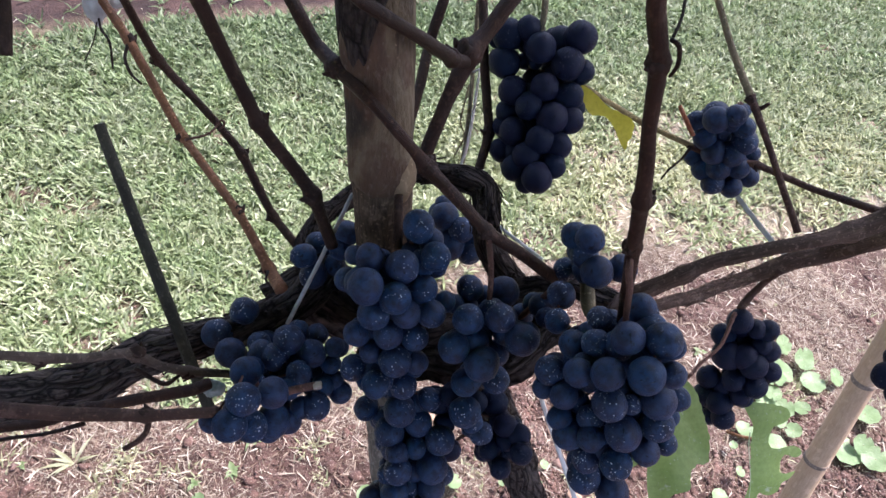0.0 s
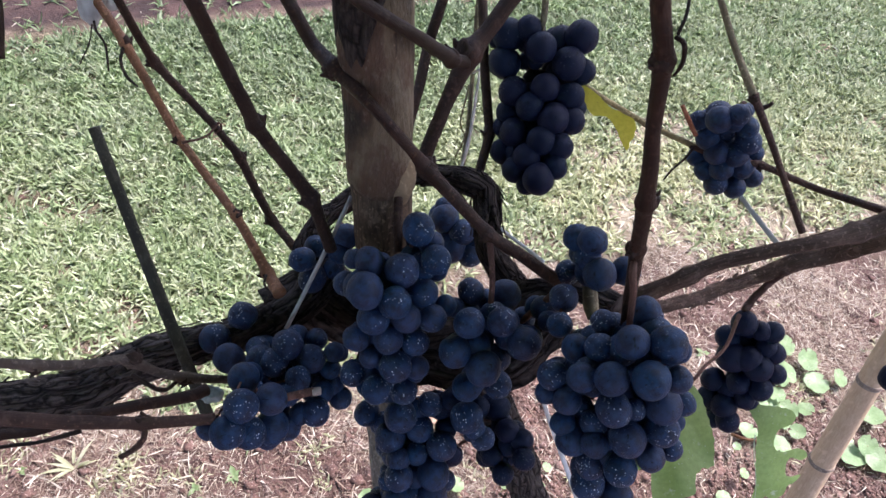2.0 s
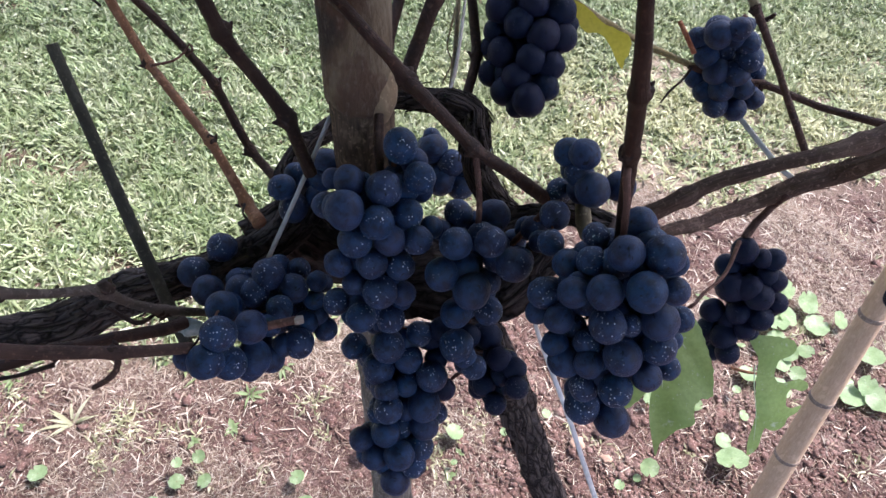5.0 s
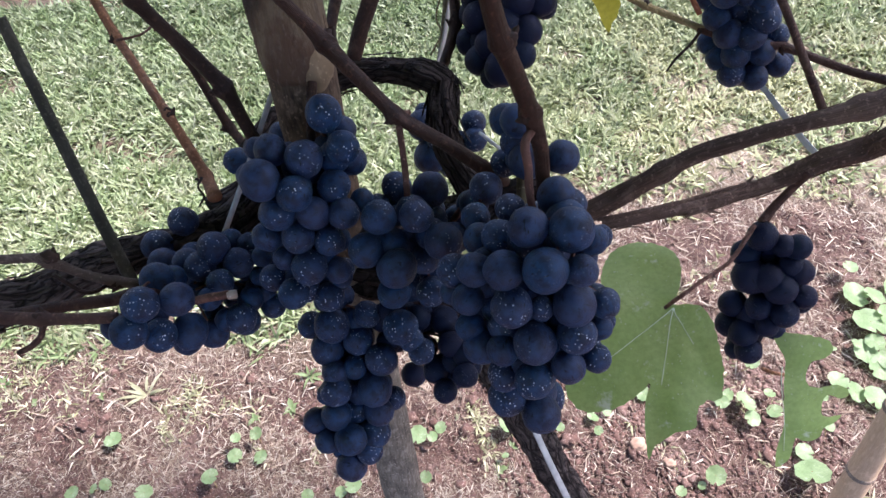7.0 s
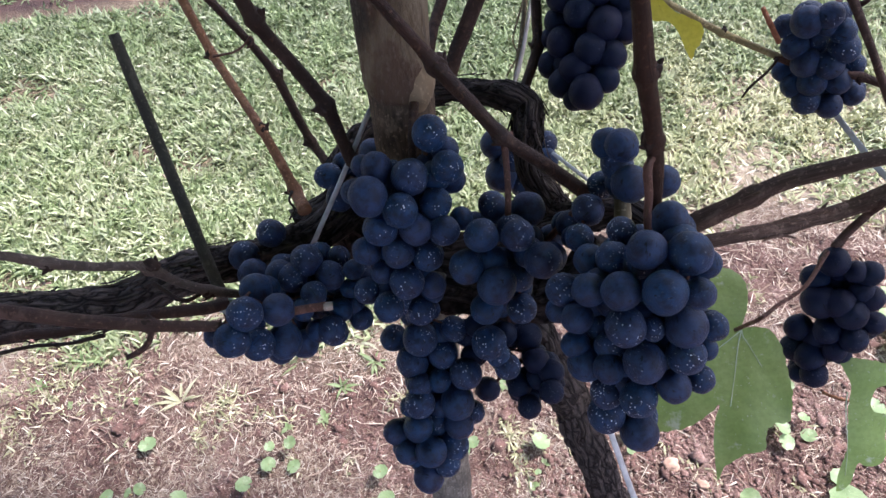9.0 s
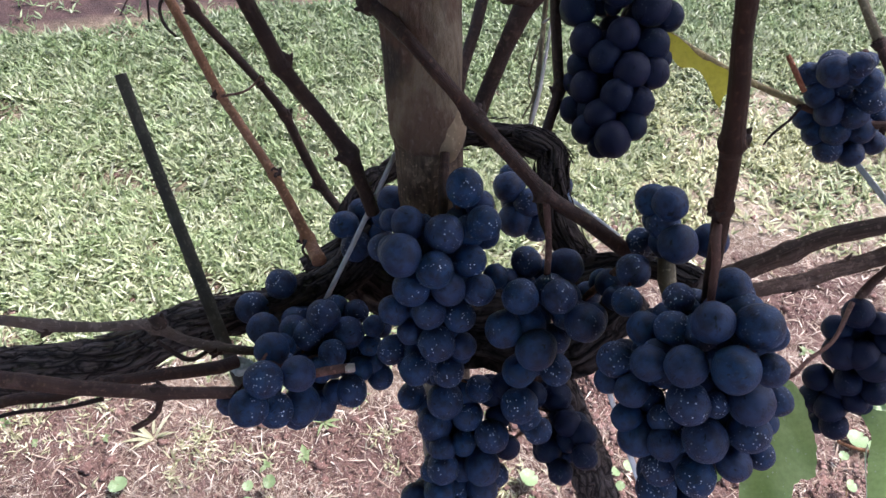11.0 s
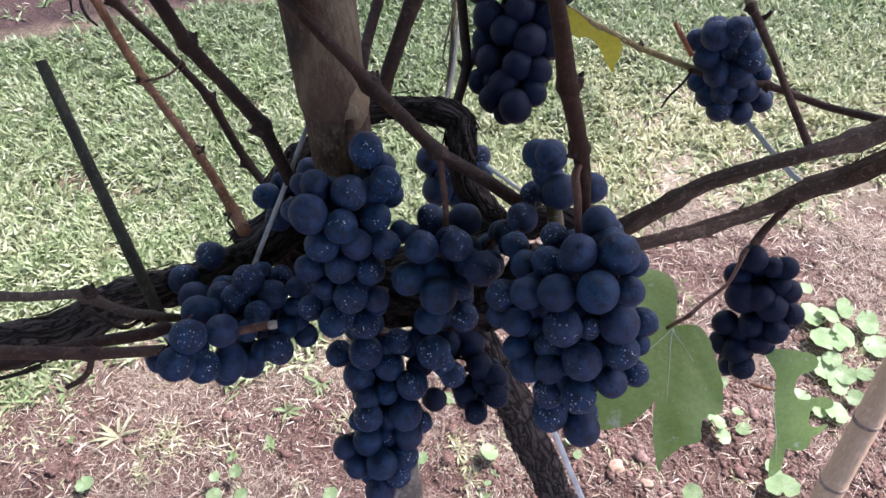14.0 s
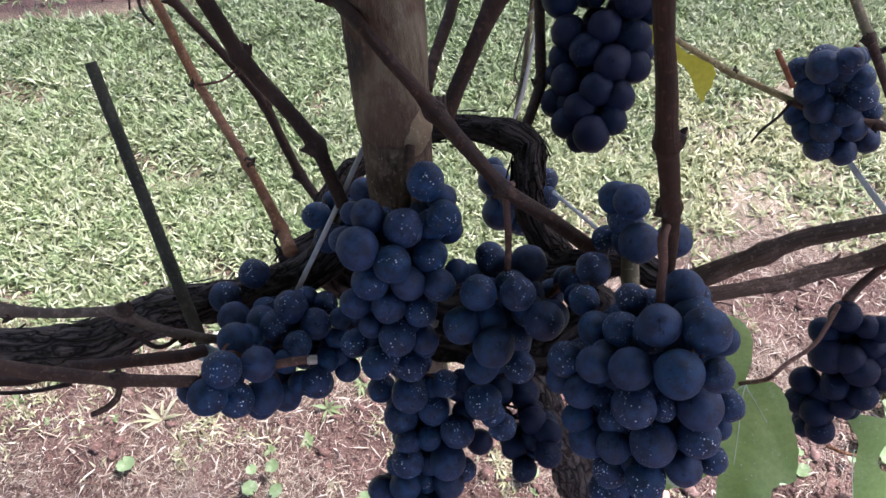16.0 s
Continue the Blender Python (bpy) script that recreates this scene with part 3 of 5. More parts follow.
GRAPES_MIDDLE = [
    (-13, 282, 935, 9.1), (-2, 268, 925, 8.5), (-21, 260, 924, 9.6), (-40, 265, 924, 8.3), (-41, 245, 923, 10), (-24, 243, 916, 9),
    (-8, 258, 906, 8.8), (-36, 241, 902, 9.3), (-17, 243, 901, 8.4), (-2, 246, 898, 8.2), (-46, 239, 883, 7.6), (-27, 237, 887, 8.7),
    (-11, 239, 882, 8.1), (-37, 234, 871, 6.7), (-22, 228, 872, 9.6), (-9, 234, 862, 7.5), (-48, 232, 853, 7.7), (-33, 221, 855, 8.6),
    (-16, 227, 844, 8.5), (-5, 281, 924, 7.4), (-49, 268, 922, 5.9), (-53, 259, 910, 7.3), (-40, 237, 791, 8.5), (-17, 220, 823, 10.2),
]
GRAPES_MIDDLE_MORE = [
    (2, 231, 820, 7.9), (-4, 221, 805, 9.3), (-23, 215, 802, 9.7), (11, 212, 799, 9.9), (-5, 207, 796, 7.1), (-17, 203, 795, 7.9),
    (7, 199, 784, 10.4), (-16, 194, 788, 9.2), (-17, 186, 770, 9.3), (8, 193, 764, 9.2), (-33, 186, 757, 8.3), (-24, 176, 751, 8.1),
    (-8, 175, 758, 9.9), (5, 185, 749, 9.8), (-10, 167, 732, 9.5), (2, 175, 741, 8.3), (-23, 195, 780, 6.5), (16, 203, 763, 7.5),
]
GRAPES_RIGHT = [
    (87, 276, 940, 8.3), (81, 285, 932, 8.2), (93, 264, 925, 9.4), (110, 270, 922, 8.6), (81, 282, 903, 7.3), (106, 223, 947, 8.2),
    (94, 201, 952, 8.4), (86, 222, 938, 6.5), (82, 206, 938, 7.4), (112, 200, 953, 9.5), (122, 205, 940, 6.5), (85, 187, 940, 8.6),
    (102, 183, 947, 9.3), (117, 186, 944, 6.7), (73, 212, 927, 7.7), (72, 191, 933, 7.5), (89, 179, 924, 8.7), (102, 182, 919, 5.5),
    (116, 183, 922, 9.2), (130, 189, 915, 6.4), (69, 189, 912, 7.4), (100, 172, 906, 9.3), (118, 176, 909, 8.6), (130, 186, 899, 5.5),
]
GRAPES_RIGHT_MORE = [
    (129, 176, 888, 6.7), (86, 174, 894, 7.4), (86, 184, 898, 7.2), (116, 169, 891, 7.6), (101, 164, 885, 8.5), (87, 170, 876, 7.5),
    (89, 166, 861, 9), (106, 161, 855, 9.5), (70, 185, 894, 6.8), (76, 179, 887, 8.7), (62, 202, 915, 7.9), (61, 199, 902, 6.2),
]
GRAPES_LEFT = [
    (-128, 285, 832, 9.4), (-146, 273, 820, 9.9), (-132, 254, 828, 9.8), (-111, 221, 862, 9), (-99, 243, 844, 9.1), (-108, 246, 843, 8.4),
    (-91, 252, 851, 9.7), (-88, 266, 839, 7.6), (-76, 247, 844, 8.7), (-82, 231, 846, 7.8), (-106, 196, 876, 9.4), (-92, 205, 868, 9),
    (-113, 185, 865, 9.5), (-104, 192, 850, 9), (-94, 202, 838, 9.8), (-88, 211, 820, 8.6), (-71, 218, 828, 9), (-80, 217, 827, 7.1),
    (-68, 232, 829, 7.2), (-57, 233, 820, 7.5), (-75, 264, 840, 7.2), (-125, 190, 860, 7.1), (-97, 200, 832, 8.4), (-63, 248, 831, 5.2),
]
GRAPES_LEFT_MORE = [
    (-62, 252, 845, 6.3), (-64, 244, 836, 6.0), (-62, 238, 826, 6.8), (-71, 245, 822, 6.2),
    (-60, 260, 831, 6.1), (-87, 221, 843, 6.4), (-114, 261, 830, 7.6),
]
GRAPES_INNER = [
    (19, 239, 905, 8.8), (38, 241, 905, 8.6), (12, 229, 890, 9.3), (29, 221, 886, 10), (52, 234, 894, 9.5), (22, 272, 891, 7.9),
    (42, 266, 897, 9.5), (40, 238, 871, 7.8), (23, 227, 853, 9), (43, 232, 848, 8.4), (73, 253, 915, 8.3), (66, 260, 894, 7.7),
    (69, 235, 914, 7.1), (6, 257, 896, 6.5), (25, 219, 828, 10.2), (31, 216, 819, 7), (37, 212, 813, 7.8),
]
GRAPES_SHADED = [
    (9, 236, 808, 8.8), (14, 224, 800, 7.3), (17, 234, 822, 7.8), (33, 230, 821, 7.8),
    (45, 208, 797, 7.5), (52, 196, 795, 7), (23, 233, 737, 8.5), (64, 201, 808, 7.1), (54, 219, 811, 7.8), (48, 235, 811, 8.5),
    (63, 214, 809, 7.5),
]
GRAPES_TOP = [
    (48, 474, 942, 11.9), (47, 461, 926, 11.6), (62, 472, 950, 9), (71, 456, 945, 11.1), (101, 467, 949, 12.2), (92, 450, 937, 12.1),
    (104, 451, 930, 9.5), (54, 442, 915, 11), (76, 436, 925, 10.3), (95, 434, 920, 10.4), (66, 428, 913, 10.4), (83, 418, 911, 11.2),
    (97, 421, 908, 10), (52, 437, 899, 8.9), (56, 420, 894, 10.2), (50, 433, 888, 8), (75, 406, 900, 10.8), (89, 404, 897, 10),
    (50, 417, 877, 8.9), (66, 400, 888, 10.4), (59, 398, 877, 10.1), (86, 393, 887, 9.4), (74, 384, 882, 11.2), (68, 388, 873, 8.2),
]
GRAPES_TOP_MORE = [
    (102, 434, 910, 7.3), (42, 486, 929, 6.6),
]
GRAPES_SMALL = [
    (216, 440, 903, 10.1), (210, 456, 888, 7.9), (228, 438, 910, 8.3), (234, 443, 909, 6.2), (217, 446, 879, 9.2), (241, 440, 897, 8.4),
    (246, 438, 885, 9.9), (226, 439, 871, 9.7), (240, 435, 873, 9.6), (261, 446, 866, 7.6), (219, 452, 854, 8.2), (234, 435, 858, 9.8),
    (251, 436, 859, 8.9), (226, 442, 849, 9.1), (235, 434, 842, 9.6), (251, 432, 840, 9.1), (268, 442, 843, 8.2),
]
GRAPES_HANGING = [
    (262, 340, 775, 10.3), (257, 341, 752, 9.8), (288, 337, 768, 9), (278, 337, 769, 8), (261, 327, 743, 12.7), (272, 322, 749, 11),
    (280, 317, 745, 11.6), (293, 327, 752, 9.6), (286, 329, 756, 8.6), (301, 319, 732, 8.8), (288, 308, 725, 9.8), (271, 314, 723, 9.4),
    (258, 326, 707, 10.2), (259, 318, 690, 10.3), (279, 305, 712, 8.5), (266, 306, 698, 10.7), (271, 296, 688, 10.1), (266, 304, 675, 7.8),
]
GRAPES_EDGE = [
    (326, 284, 872, 9.4), (324, 272, 862, 10.4), (315, 254, 842, 9.4), (322, 242, 840, 10.4), (328, 267, 845, 9.6), (331, 258, 858, 10.4),
    (335, 247, 846, 10.5), (339, 277, 853, 9.7), (339, 236, 835, 10.6), (335, 233, 830, 9.6), (342, 280, 866, 9.6), (344, 265, 858, 10.6),
]
GRAPES_BACK_LEFT = [
    (-89, 312, 863, 8.2), (-61, 327, 872, 8.6), (-64, 318, 865, 7.4), (-82, 327, 860, 7.5), (-83, 309, 846, 9.2), (-70, 319, 845, 8.5),
]
GRAPES_BACK_RIGHT = [
    (12, 416, 798, 11.6), (27, 407, 792, 11.1), (11, 431, 797, 7.2), (19, 402, 778, 13.2), (40, 411, 782, 11.3), (53, 410, 790, 9.2),
    (36, 400, 772, 11.3), (51, 424, 795, 9.2),
]
PENNYWORTS = [
    (758, 795, 0), (803, 823, 0), (827, 780, 0), (775, 752, 0), (734, 696, 0), (755, 669, 0), (758, 622, 0), (357, 613, 0), (839, 737, 0), (794, 674, 0),
    (512, 635, 0), (-338, 432, 0), (-371, 397, 0), (-327, 399, 0), (-174, 403, 0), (-229, 340, 0), (-508, 323, 0), (-601, 323, 0), (-586, 333, 0),
    (-632, 311, 0), (-399, 355, 0), (-372, 422, 0), (-601, 410, 0),
]
PENNYWORTS_MORE = [
    (91, 488, 0), (915, 661, 0), (900, 567, 0), (855, 588, 0), (886, 743, 0), (885, 594, 0), (726, 799, 26), (737, 738, 32), (718, 679, 23),
    (738, 653, 23), (702, 689, 10), (657, 617, 18), (686, 601, 19), (716, 592, 22), (624, 582, 8), (617, 524, 10), (580, 487, 15), (578, 447, 27),
    (544, 556, 13), (536, 583, 10), (501, 534, 14), (494, 554, 13), (490, 569, 12),
]
PENNYWORTS_LAST = [
    (465, 573, 11), (451, 556, 12), (426, 427, 16), (407, 415, 7), (371, 400, 9), (328, 611, 14), (326, 572, 14), (259, 530, 9), (244, 493, 8),
    (-61, 456, 16), (-37, 458, 9), (-25, 476, 11), (-38, 383, 10), (89, 436, 6), (-177, 352, 10), (-156, 361, 14), (178, 488, 8), (235, 518, 11),
    (722, 850, 14), (655, 674, 8),
]

# ---- ground: one sheet to the horizon ----
def bed_edge(x):
    """Where the bed by the vine gives way to lawn."""
    u = min(1, max(0, (x + 0.25) / 0.6))
    return 0.58 + 0.42 * u * u * (3 - 2 * u) + 0.2 * max(0, x - 0.6) - 0.12 * min(1, max(0, (-0.62 - x) / 0.15))


def ground_height(x, y):
    near = math.exp(-((x / 2.5) ** 2 + ((y - 0.8) / 2.5) ** 2))
    bed = 1.0 if y < bed_edge(x) else 0.35
    h = 0.012 * noise.noise(Vector((x * 5, y * 5, 0))) + bed * 0.010 * noise.noise(Vector((x * 22, y * 22, 3)))
    h += bed * (0.006 * noise.noise(Vector((x * 70, y * 70, 7))) + 0.004 * noise.noise(Vector((x * 150, y * 150, 5))))
    return near * h


def build_ground():
    n = 260
    axis = [math.sinh(u) / math.sinh(6.2) * 400 for u in np.linspace(-6.2, 6.2, n)]
    far = [a for a in axis if abs(a) > 2.7]
    xs = sorted(far + list(np.linspace(-2.6, -1.25, 40)) + list(np.arange(-1.22, 1.4, 0.006)) + list(np.linspace(1.42, 2.6, 36)))
    ys = sorted([a + 1.2 for a in far] + list(np.linspace(-1.4, 0.2, 50)) + list(np.arange(0.22, 1.1, 0.006)) + list(np.linspace(1.12, 3.8, 110)))
    verts, faces = [], []
    for y in ys:
        for x in xs:
            verts.append((x, y, ground_height(x, y)))
    m = len(xs)
    for i in range(len(ys) - 1):
        for j in range(m - 1):
            a = i * m + j
            faces.append((a, a + 1, a + m + 1, a + m))
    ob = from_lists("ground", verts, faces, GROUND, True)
    tagged(ob, "lumpy reddish brown garden soil running into a patchy lawn", "ground", kind="structure")


build_ground()


def blade(verts, faces, rnd, x, y, z, length, width, lift):
    """One bent tapering blade, folded a little along its middle."""
    yaw, l, w = rnd.uniform(0, 2 * math.pi), rnd.uniform(*length), rnd.uniform(*width)
    rise, curl = rnd.uniform(*lift), rnd.uniform(-0.2, 0.75)
    dx, dy = math.cos(yaw), math.sin(yaw)
    twist = rnd.uniform(-0.8, 0.8)
    px, py, pz = x, y, z
    base = len(verts)
    for k, wide in enumerate((0.75, 1.0)):
        sx, sy, sz = -dy * w * wide / 2, dx * w * wide / 2, w * wide / 2 * twist
        verts += [(px - sx, py - sy, pz - sz), (px + sx, py + sy, pz + sz)]
        a = rise - curl * k
        px, py = px + dx * math.cos(a) * l / 2, py + dy * math.cos(a) * l / 2
        pz = max(pz + math.sin(a) * l / 2, z + 0.002)
    verts.append((px, py, pz))
    faces += [(base, base + 1, base + 3, base + 2), (base + 2, base + 3, base + 4)]


def blade_field(name, count, area, accept, length, width, lift, material, seed, clump=1):
    """Bent tapering blades strewn over an area; accept(x, y) gives how likely a blade grows there."""
    rnd = random.Random(seed)
    verts, faces = [], []
    made = 0
    while made < count:
        x, y = rnd.uniform(area[0], area[1]), rnd.uniform(area[2], area[3])
        if rnd.random() > accept(x, y):
            continue
        z = ground_height(x, y) - 0.001
        made += clump
        for leaf in range(clump):
            blade(verts, faces, rnd, x + rnd.uniform(-0.005, 0.005) * (clump > 1), y + rnd.uniform(-0.005, 0.005) * (clump > 1), z, length, width, lift)
    return from_lists(name, verts, faces, material)


def in_lawn(x, y):
    """How much lawn there is at a place: none in the bed by the vine or in the far bed."""
    wob = 0.16 * noise.noise(Vector((x * 4, y * 4, 1))) + 0.06 * noise.noise(Vector((x * 15, y * 15, 1)))
    edge = y - bed_edge(x) - (0.05 if x > 0.1 else 0.09) + 0.7 * wob
    v = min(1, max(0.0, edge * 4.5 + 0.08))
    if y - 0.29 * x > 2.04 + wob * 0.3:
        v *= 0.03
    bare = noise.noise(Vector((x * 5.0, y * 5.0, 9)))
    dry = min(1, max(0, (x - 0.1) / 0.5)) * min(1, max(0, (1.75 - y) / 0.5))
    v *= min(1, (2.4 - x) * 2, (x + 2.3) * 2) if -2.3 < x < 2.4 else 0
    thin = noise.noise(Vector((x * 13.0, y * 13.0, 4)))
    return v * (1.0 - 0.6 * dry) * (0.25 if bare > 0.42 - 0.3 * dry else 1.0) * (0.35 if thin > 0.36 else 1.0)


LAWN_AREA = (-2.4, 2.6, 0.3, 2.9)
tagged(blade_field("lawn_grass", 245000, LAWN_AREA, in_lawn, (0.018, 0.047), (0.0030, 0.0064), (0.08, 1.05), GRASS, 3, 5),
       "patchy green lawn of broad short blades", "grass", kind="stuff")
tagged(blade_field("dry_grass", 52000, LAWN_AREA, lambda x, y: in_lawn(x, y) * (0.35 + max(0, noise.noise(Vector((x * 3, y * 3, 5))))) + (0.5 if abs(y - bed_edge(x)) < 0.2 else 0.4 if 0.2 < x and y < 1.6 else 0), (0.014, 0.040), (0.0010, 0.0030), (0.0, 0.5), STRAW, 4),
       "withered straw-coloured blades among the lawn", "dry grass", kind="stuff")


def in_bed(x, y):
    edge = y - bed_edge(x)
    thick = noise.noise(Vector((x * 5, y * 5, 2))) + 0.5 * noise.noise(Vector((x * 17, y * 17, 4)))
    sparse = (0.24 if y < 0.52 else 0.45) if x > 0.15 and y < 0.66 else 1.0
    sparse *= 1 - 0.75 * math.exp(-(((x + 0.40) / 0.19) ** 2 + ((y - 0.505) / 0.055) ** 2))
    return sparse * (1.0 if edge < 0.1 else max(0, 1 - edge * 4)) * min(1, max(0.08, 0.5 + 1.6 * thick))


tagged(blade_field("straw_mulch", 115000, (-1.1, 1.25, 0.24, 1.1), in_bed, (0.006, 0.023), (0.0004, 0.0011), (0.0, 0.6), STRAW, 5),
       "thin dry straw and clippings scattered over soil", "straw", kind="stuff")


def sprouts(x, y):
    """Thin patches of seedling grass along the edge of the bed."""
    spot = noise.noise(Vector((x * 9, y * 9, 12)))
    if x < -0.6 and 0.36 < y < 0.72:
        return max(0.0, 0.3 + spot) * min(1, (-0.6 - x) * 5)
    return max(0, spot - 0.12) * 1.5 * (1 if 0.4 < y < bed_edge(x) + 0.05 else 0) * (1.0 if x < 0.15 else 0.35)


tagged(blade_field("grass_sprouts", 3000, (-1.1, 1.2, 0.36, 1.0), sprouts, (0.010, 0.026), (0.0018, 0.0042), (0.2, 1.0), SPROUT, 15, 4),
       "small pale green grass sprouts along the bed", "grass", kind="stuff")


def lumps(name, count, area, accept, size, material, seed, fine=1):
    """Uneven clods, half sunk in the ground."""
    rnd = random.Random(seed)
    bm = bmesh.new()
    bmesh.ops.create_icosphere(bm, subdivisions=fine, radius=1.0)
    ball = [v.co.copy() for v in bm.verts]
    tris = [[v.index for v in f.verts] for f in bm.faces]
    bm.free()
    verts, faces = [], []
    made = 0
    while made < count:
        x, y = rnd.uniform(area[0], area[1]), rnd.uniform(area[2], area[3])
        if rnd.random() > accept(x, y):
            continue
        made += 1
        s = size[0] + (size[1] - size[0]) * rnd.random() ** 4
        z, turn, base = ground_height(x, y) + s * 0.05, Euler((rnd.random() * 6, rnd.random() * 6, rnd.random() * 6)).to_matrix(), len(verts)
        squash = Vector((rnd.uniform(0.7, 1.2), rnd.uniform(0.7, 1.2), rnd.uniform(0.5, 0.9)))
        for c in ball:
            q = turn @ (c * (1 + 0.6 * noise.noise(c * 1.3 + Vector((made, 0, 0))) + 0.6 * noise.noise(c * 2.7 + Vector((0, made, 0)))))
            verts.append((x + q.x * s * squash.x, y + q.y * s * squash.y, z + q.z * s * squash.z))
        faces += [[base + i for i in t] for t in tris]
    return from_lists(name, verts, faces, material, True)


def bare(x, y):
    return (1.0 if y < 0.6 + 0.3 * max(0, x) else 0.2) * (1.2 - in_bed(x, y))


tagged(lumps("soil_crumbs", 7500, (0.08, 0.95, 0.26, 0.72), lambda x, y: max(0.0, min(1.0, 0.5 + 1.6 * noise.noise(Vector((x * 11, y * 11, 21))))), (0.0020, 0.0075), CLOD, 16, 1),
       "small reddish crumbs of soil on the bed", "soil", kind="stuff")
tagged(lumps("soil_clods", 1900, (-1.2, 1.4, 0.15, 1.15), lambda x, y: bare(x, y) * (1.0 if x > -0.2 else 0.3), (0.003, 0.012), CLOD, 6, 2),
       "crumbly reddish soil clods on the bed", "soil", kind="stuff")
tagged(lumps("soil_crumbs", 24000, (-1.1, 1.3, 0.25, 1.1), bare, (0.0012, 0.0050), CLOD, 7),
       "fine reddish soil crumbs between straw", "soil", kind="stuff")


def stone(x, y, s, seed):
    bm = bmesh.new()
    bmesh.ops.create_icosphere(bm, subdivisions=3, radius=1.0)
    for v in bm.verts:
        v.co *= 1 + 0.45 * noise.noise(v.co * 1.3 + Vector((seed, 0, 0))) + 0.10 * noise.noise(v.co * 4)
        v.co = Vector((v.co.x * s, v.co.y * s * 0.8, v.co.z * s * 0.6))
    ob = part("stone", bm, STONE)
    ob.location = (x, y, ground_height(x, y) + s * 0.3)
    return tagged(ob, "small rough tan stone lying on the soil", "stone", "stones on the soil")


for i, (x, y, s) in enumerate(((0.312, 0.477, 0.014), (0.36, 0.45, 0.010), (0.05, 0.62, 0.014), (0.30, 0.66, 0.012))):
    stone(x, y, s, i * 7.1)

# ---- the post that holds the vine ----
POST_LOW, POST_HIGH = Vector((-0.0074, 0.2165, 0.4)), Vector((-0.0413, 0.3412, 1.0))


def post_axis(z):
    """The post leans away from the path."""
    return POST_LOW.lerp(POST_HIGH, (z - 0.4) / 0.6)


def build_post():
    post = thing("wooden_post", "rough round wooden post with peeling bark", "post", (post_axis(0.0).x, post_axis(0.0).y, 0))

    def own(ob):
        ob.matrix_parent_inverse = Matrix.Translation(-Vector(post.location))
        return ob

    rows = [(*post_axis(z), r) for z, r in ((-0.05, 0.0195), (0.1, 0.0195), (0.3, 0.0195), (0.5, 0.0197), (0.7, 0.0198), (0.8, 0.0199))]
    own(part("foot", tube(rows, 32, 0.006, 0.06, 4, 0.09, millimetres=False, run=14), WOOD_GREY, post, "grey weathered lower post"))
    rows = [(*post_axis(z), r) for z, r in ((0.78, 0.0194), (0.85, 0.0193), (0.95, 0.0195), (1.1, 0.0201), (1.3, 0.0205), (1.6, 0.0205))]
    own(part("trunk", tube(rows, 32, 0.008, 0.05, 4, 0.07, millimetres=False), WOOD_POST, post))
    rows = [(*post_axis(z), r) for z, r in ((0.927, 0.0199), (0.933, 0.0206), (0.95, 0.0208), (1.02, 0.0209), (1.15, 0.0213), (1.3, 0.022), (1.61, 0.022))]
    sleeve = tube(rows, 36, 0.004, 0.04, 2, 0.03, millimetres=False, seed=5)
    for v in sleeve.verts:
        low = max(0.0, 1 - (v.co.z - 0.925) / 0.03)
        v.co.z += low * (0.010 * noise.noise(Vector((v.co.x * 140, v.co.y * 140, 0))) + 0.006 * noise.noise(Vector((v.co.x * 420, v.co.y * 420, 2))))
    own(part("bark", sleeve, WOOD_SMOOTH, post, "smooth grey-brown bark sleeve with a ragged lower edge"))
    rows = [(*post_axis(z), r) for z, r in ((1.005, 0.0203), (1.015, 0.0216), (1.06, 0.0221), (1.15, 0.0222), (1.3, 0.023), (1.61, 0.023))]
    crust = tube(rows, 40, 0.004, 0.05, 3, 0.04, millimetres=False, seed=8)
    for v in crust.verts:
        low = max(0.0, 1 - (v.co.z - 1.005) / 0.10)
        right = min(1.0, max(0.0, (v.co.x - post_axis(v.co.z).x + 0.006) / 0.016))
        v.co.z += low * (0.075 * right + 0.008 * noise.noise(Vector((v.co.x * 150, v.co.y * 150, 4))))
    own(part("crust", crust, OLD_BARK, post, "dark rough outer bark left on the upper post"))
    # bare tan wood where a branch was cut, flush with the bark round it
    bm = bmesh.new()
    mid, rings, turn = post_axis(0.938), [], math.radians(-31)
    centre = bm.verts.new(mid + Vector((math.cos(turn) * 0.0222, math.sin(turn) * 0.0222, 0)))
    for i in range(1, 6):
        ring = []
        for j in range(32):
            a, q = 2 * math.pi * j / 32, i / 5
            q *= 1 + 0.22 * noise.noise(Vector((math.cos(a) * 1.3, math.sin(a) * 1.3, 4))) + 0.05 * noise.noise(Vector((math.cos(a) * 6, math.sin(a) * 6, 1)))
            swing, c = turn + 0.66 * q * math.cos(a), post_axis(0.938 + 0.016 * q * math.sin(a))
            out = 0.0222 - 0.0024 * (i / 5) ** 6 - (0.0006 if i == 4 else 0)
            ring.append(bm.verts.new(c + Vector((math.cos(swing) * out, math.sin(swing) * out, 0))))
        rings.append(ring)
    for j in range(32):
        bm.faces.new((centre, rings[0][j], rings[0][(j + 1) % 32]))
        for lower, upper in zip(rings, rings[1:]):
            bm.faces.new((lower[j], upper[j], upper[(j + 1) % 32], lower[(j + 1) % 32]))
    own(part("branch_scar", bm, WOOD_CUT, post, "pale tan patch of bare wood where a branch was cut"))
    return post


build_post()


# ---- the vine ----
vine = thing("grapevine", "old grapevine with dark gnarled arms and brown canes", "vine", (0.285, 0.238, 0))


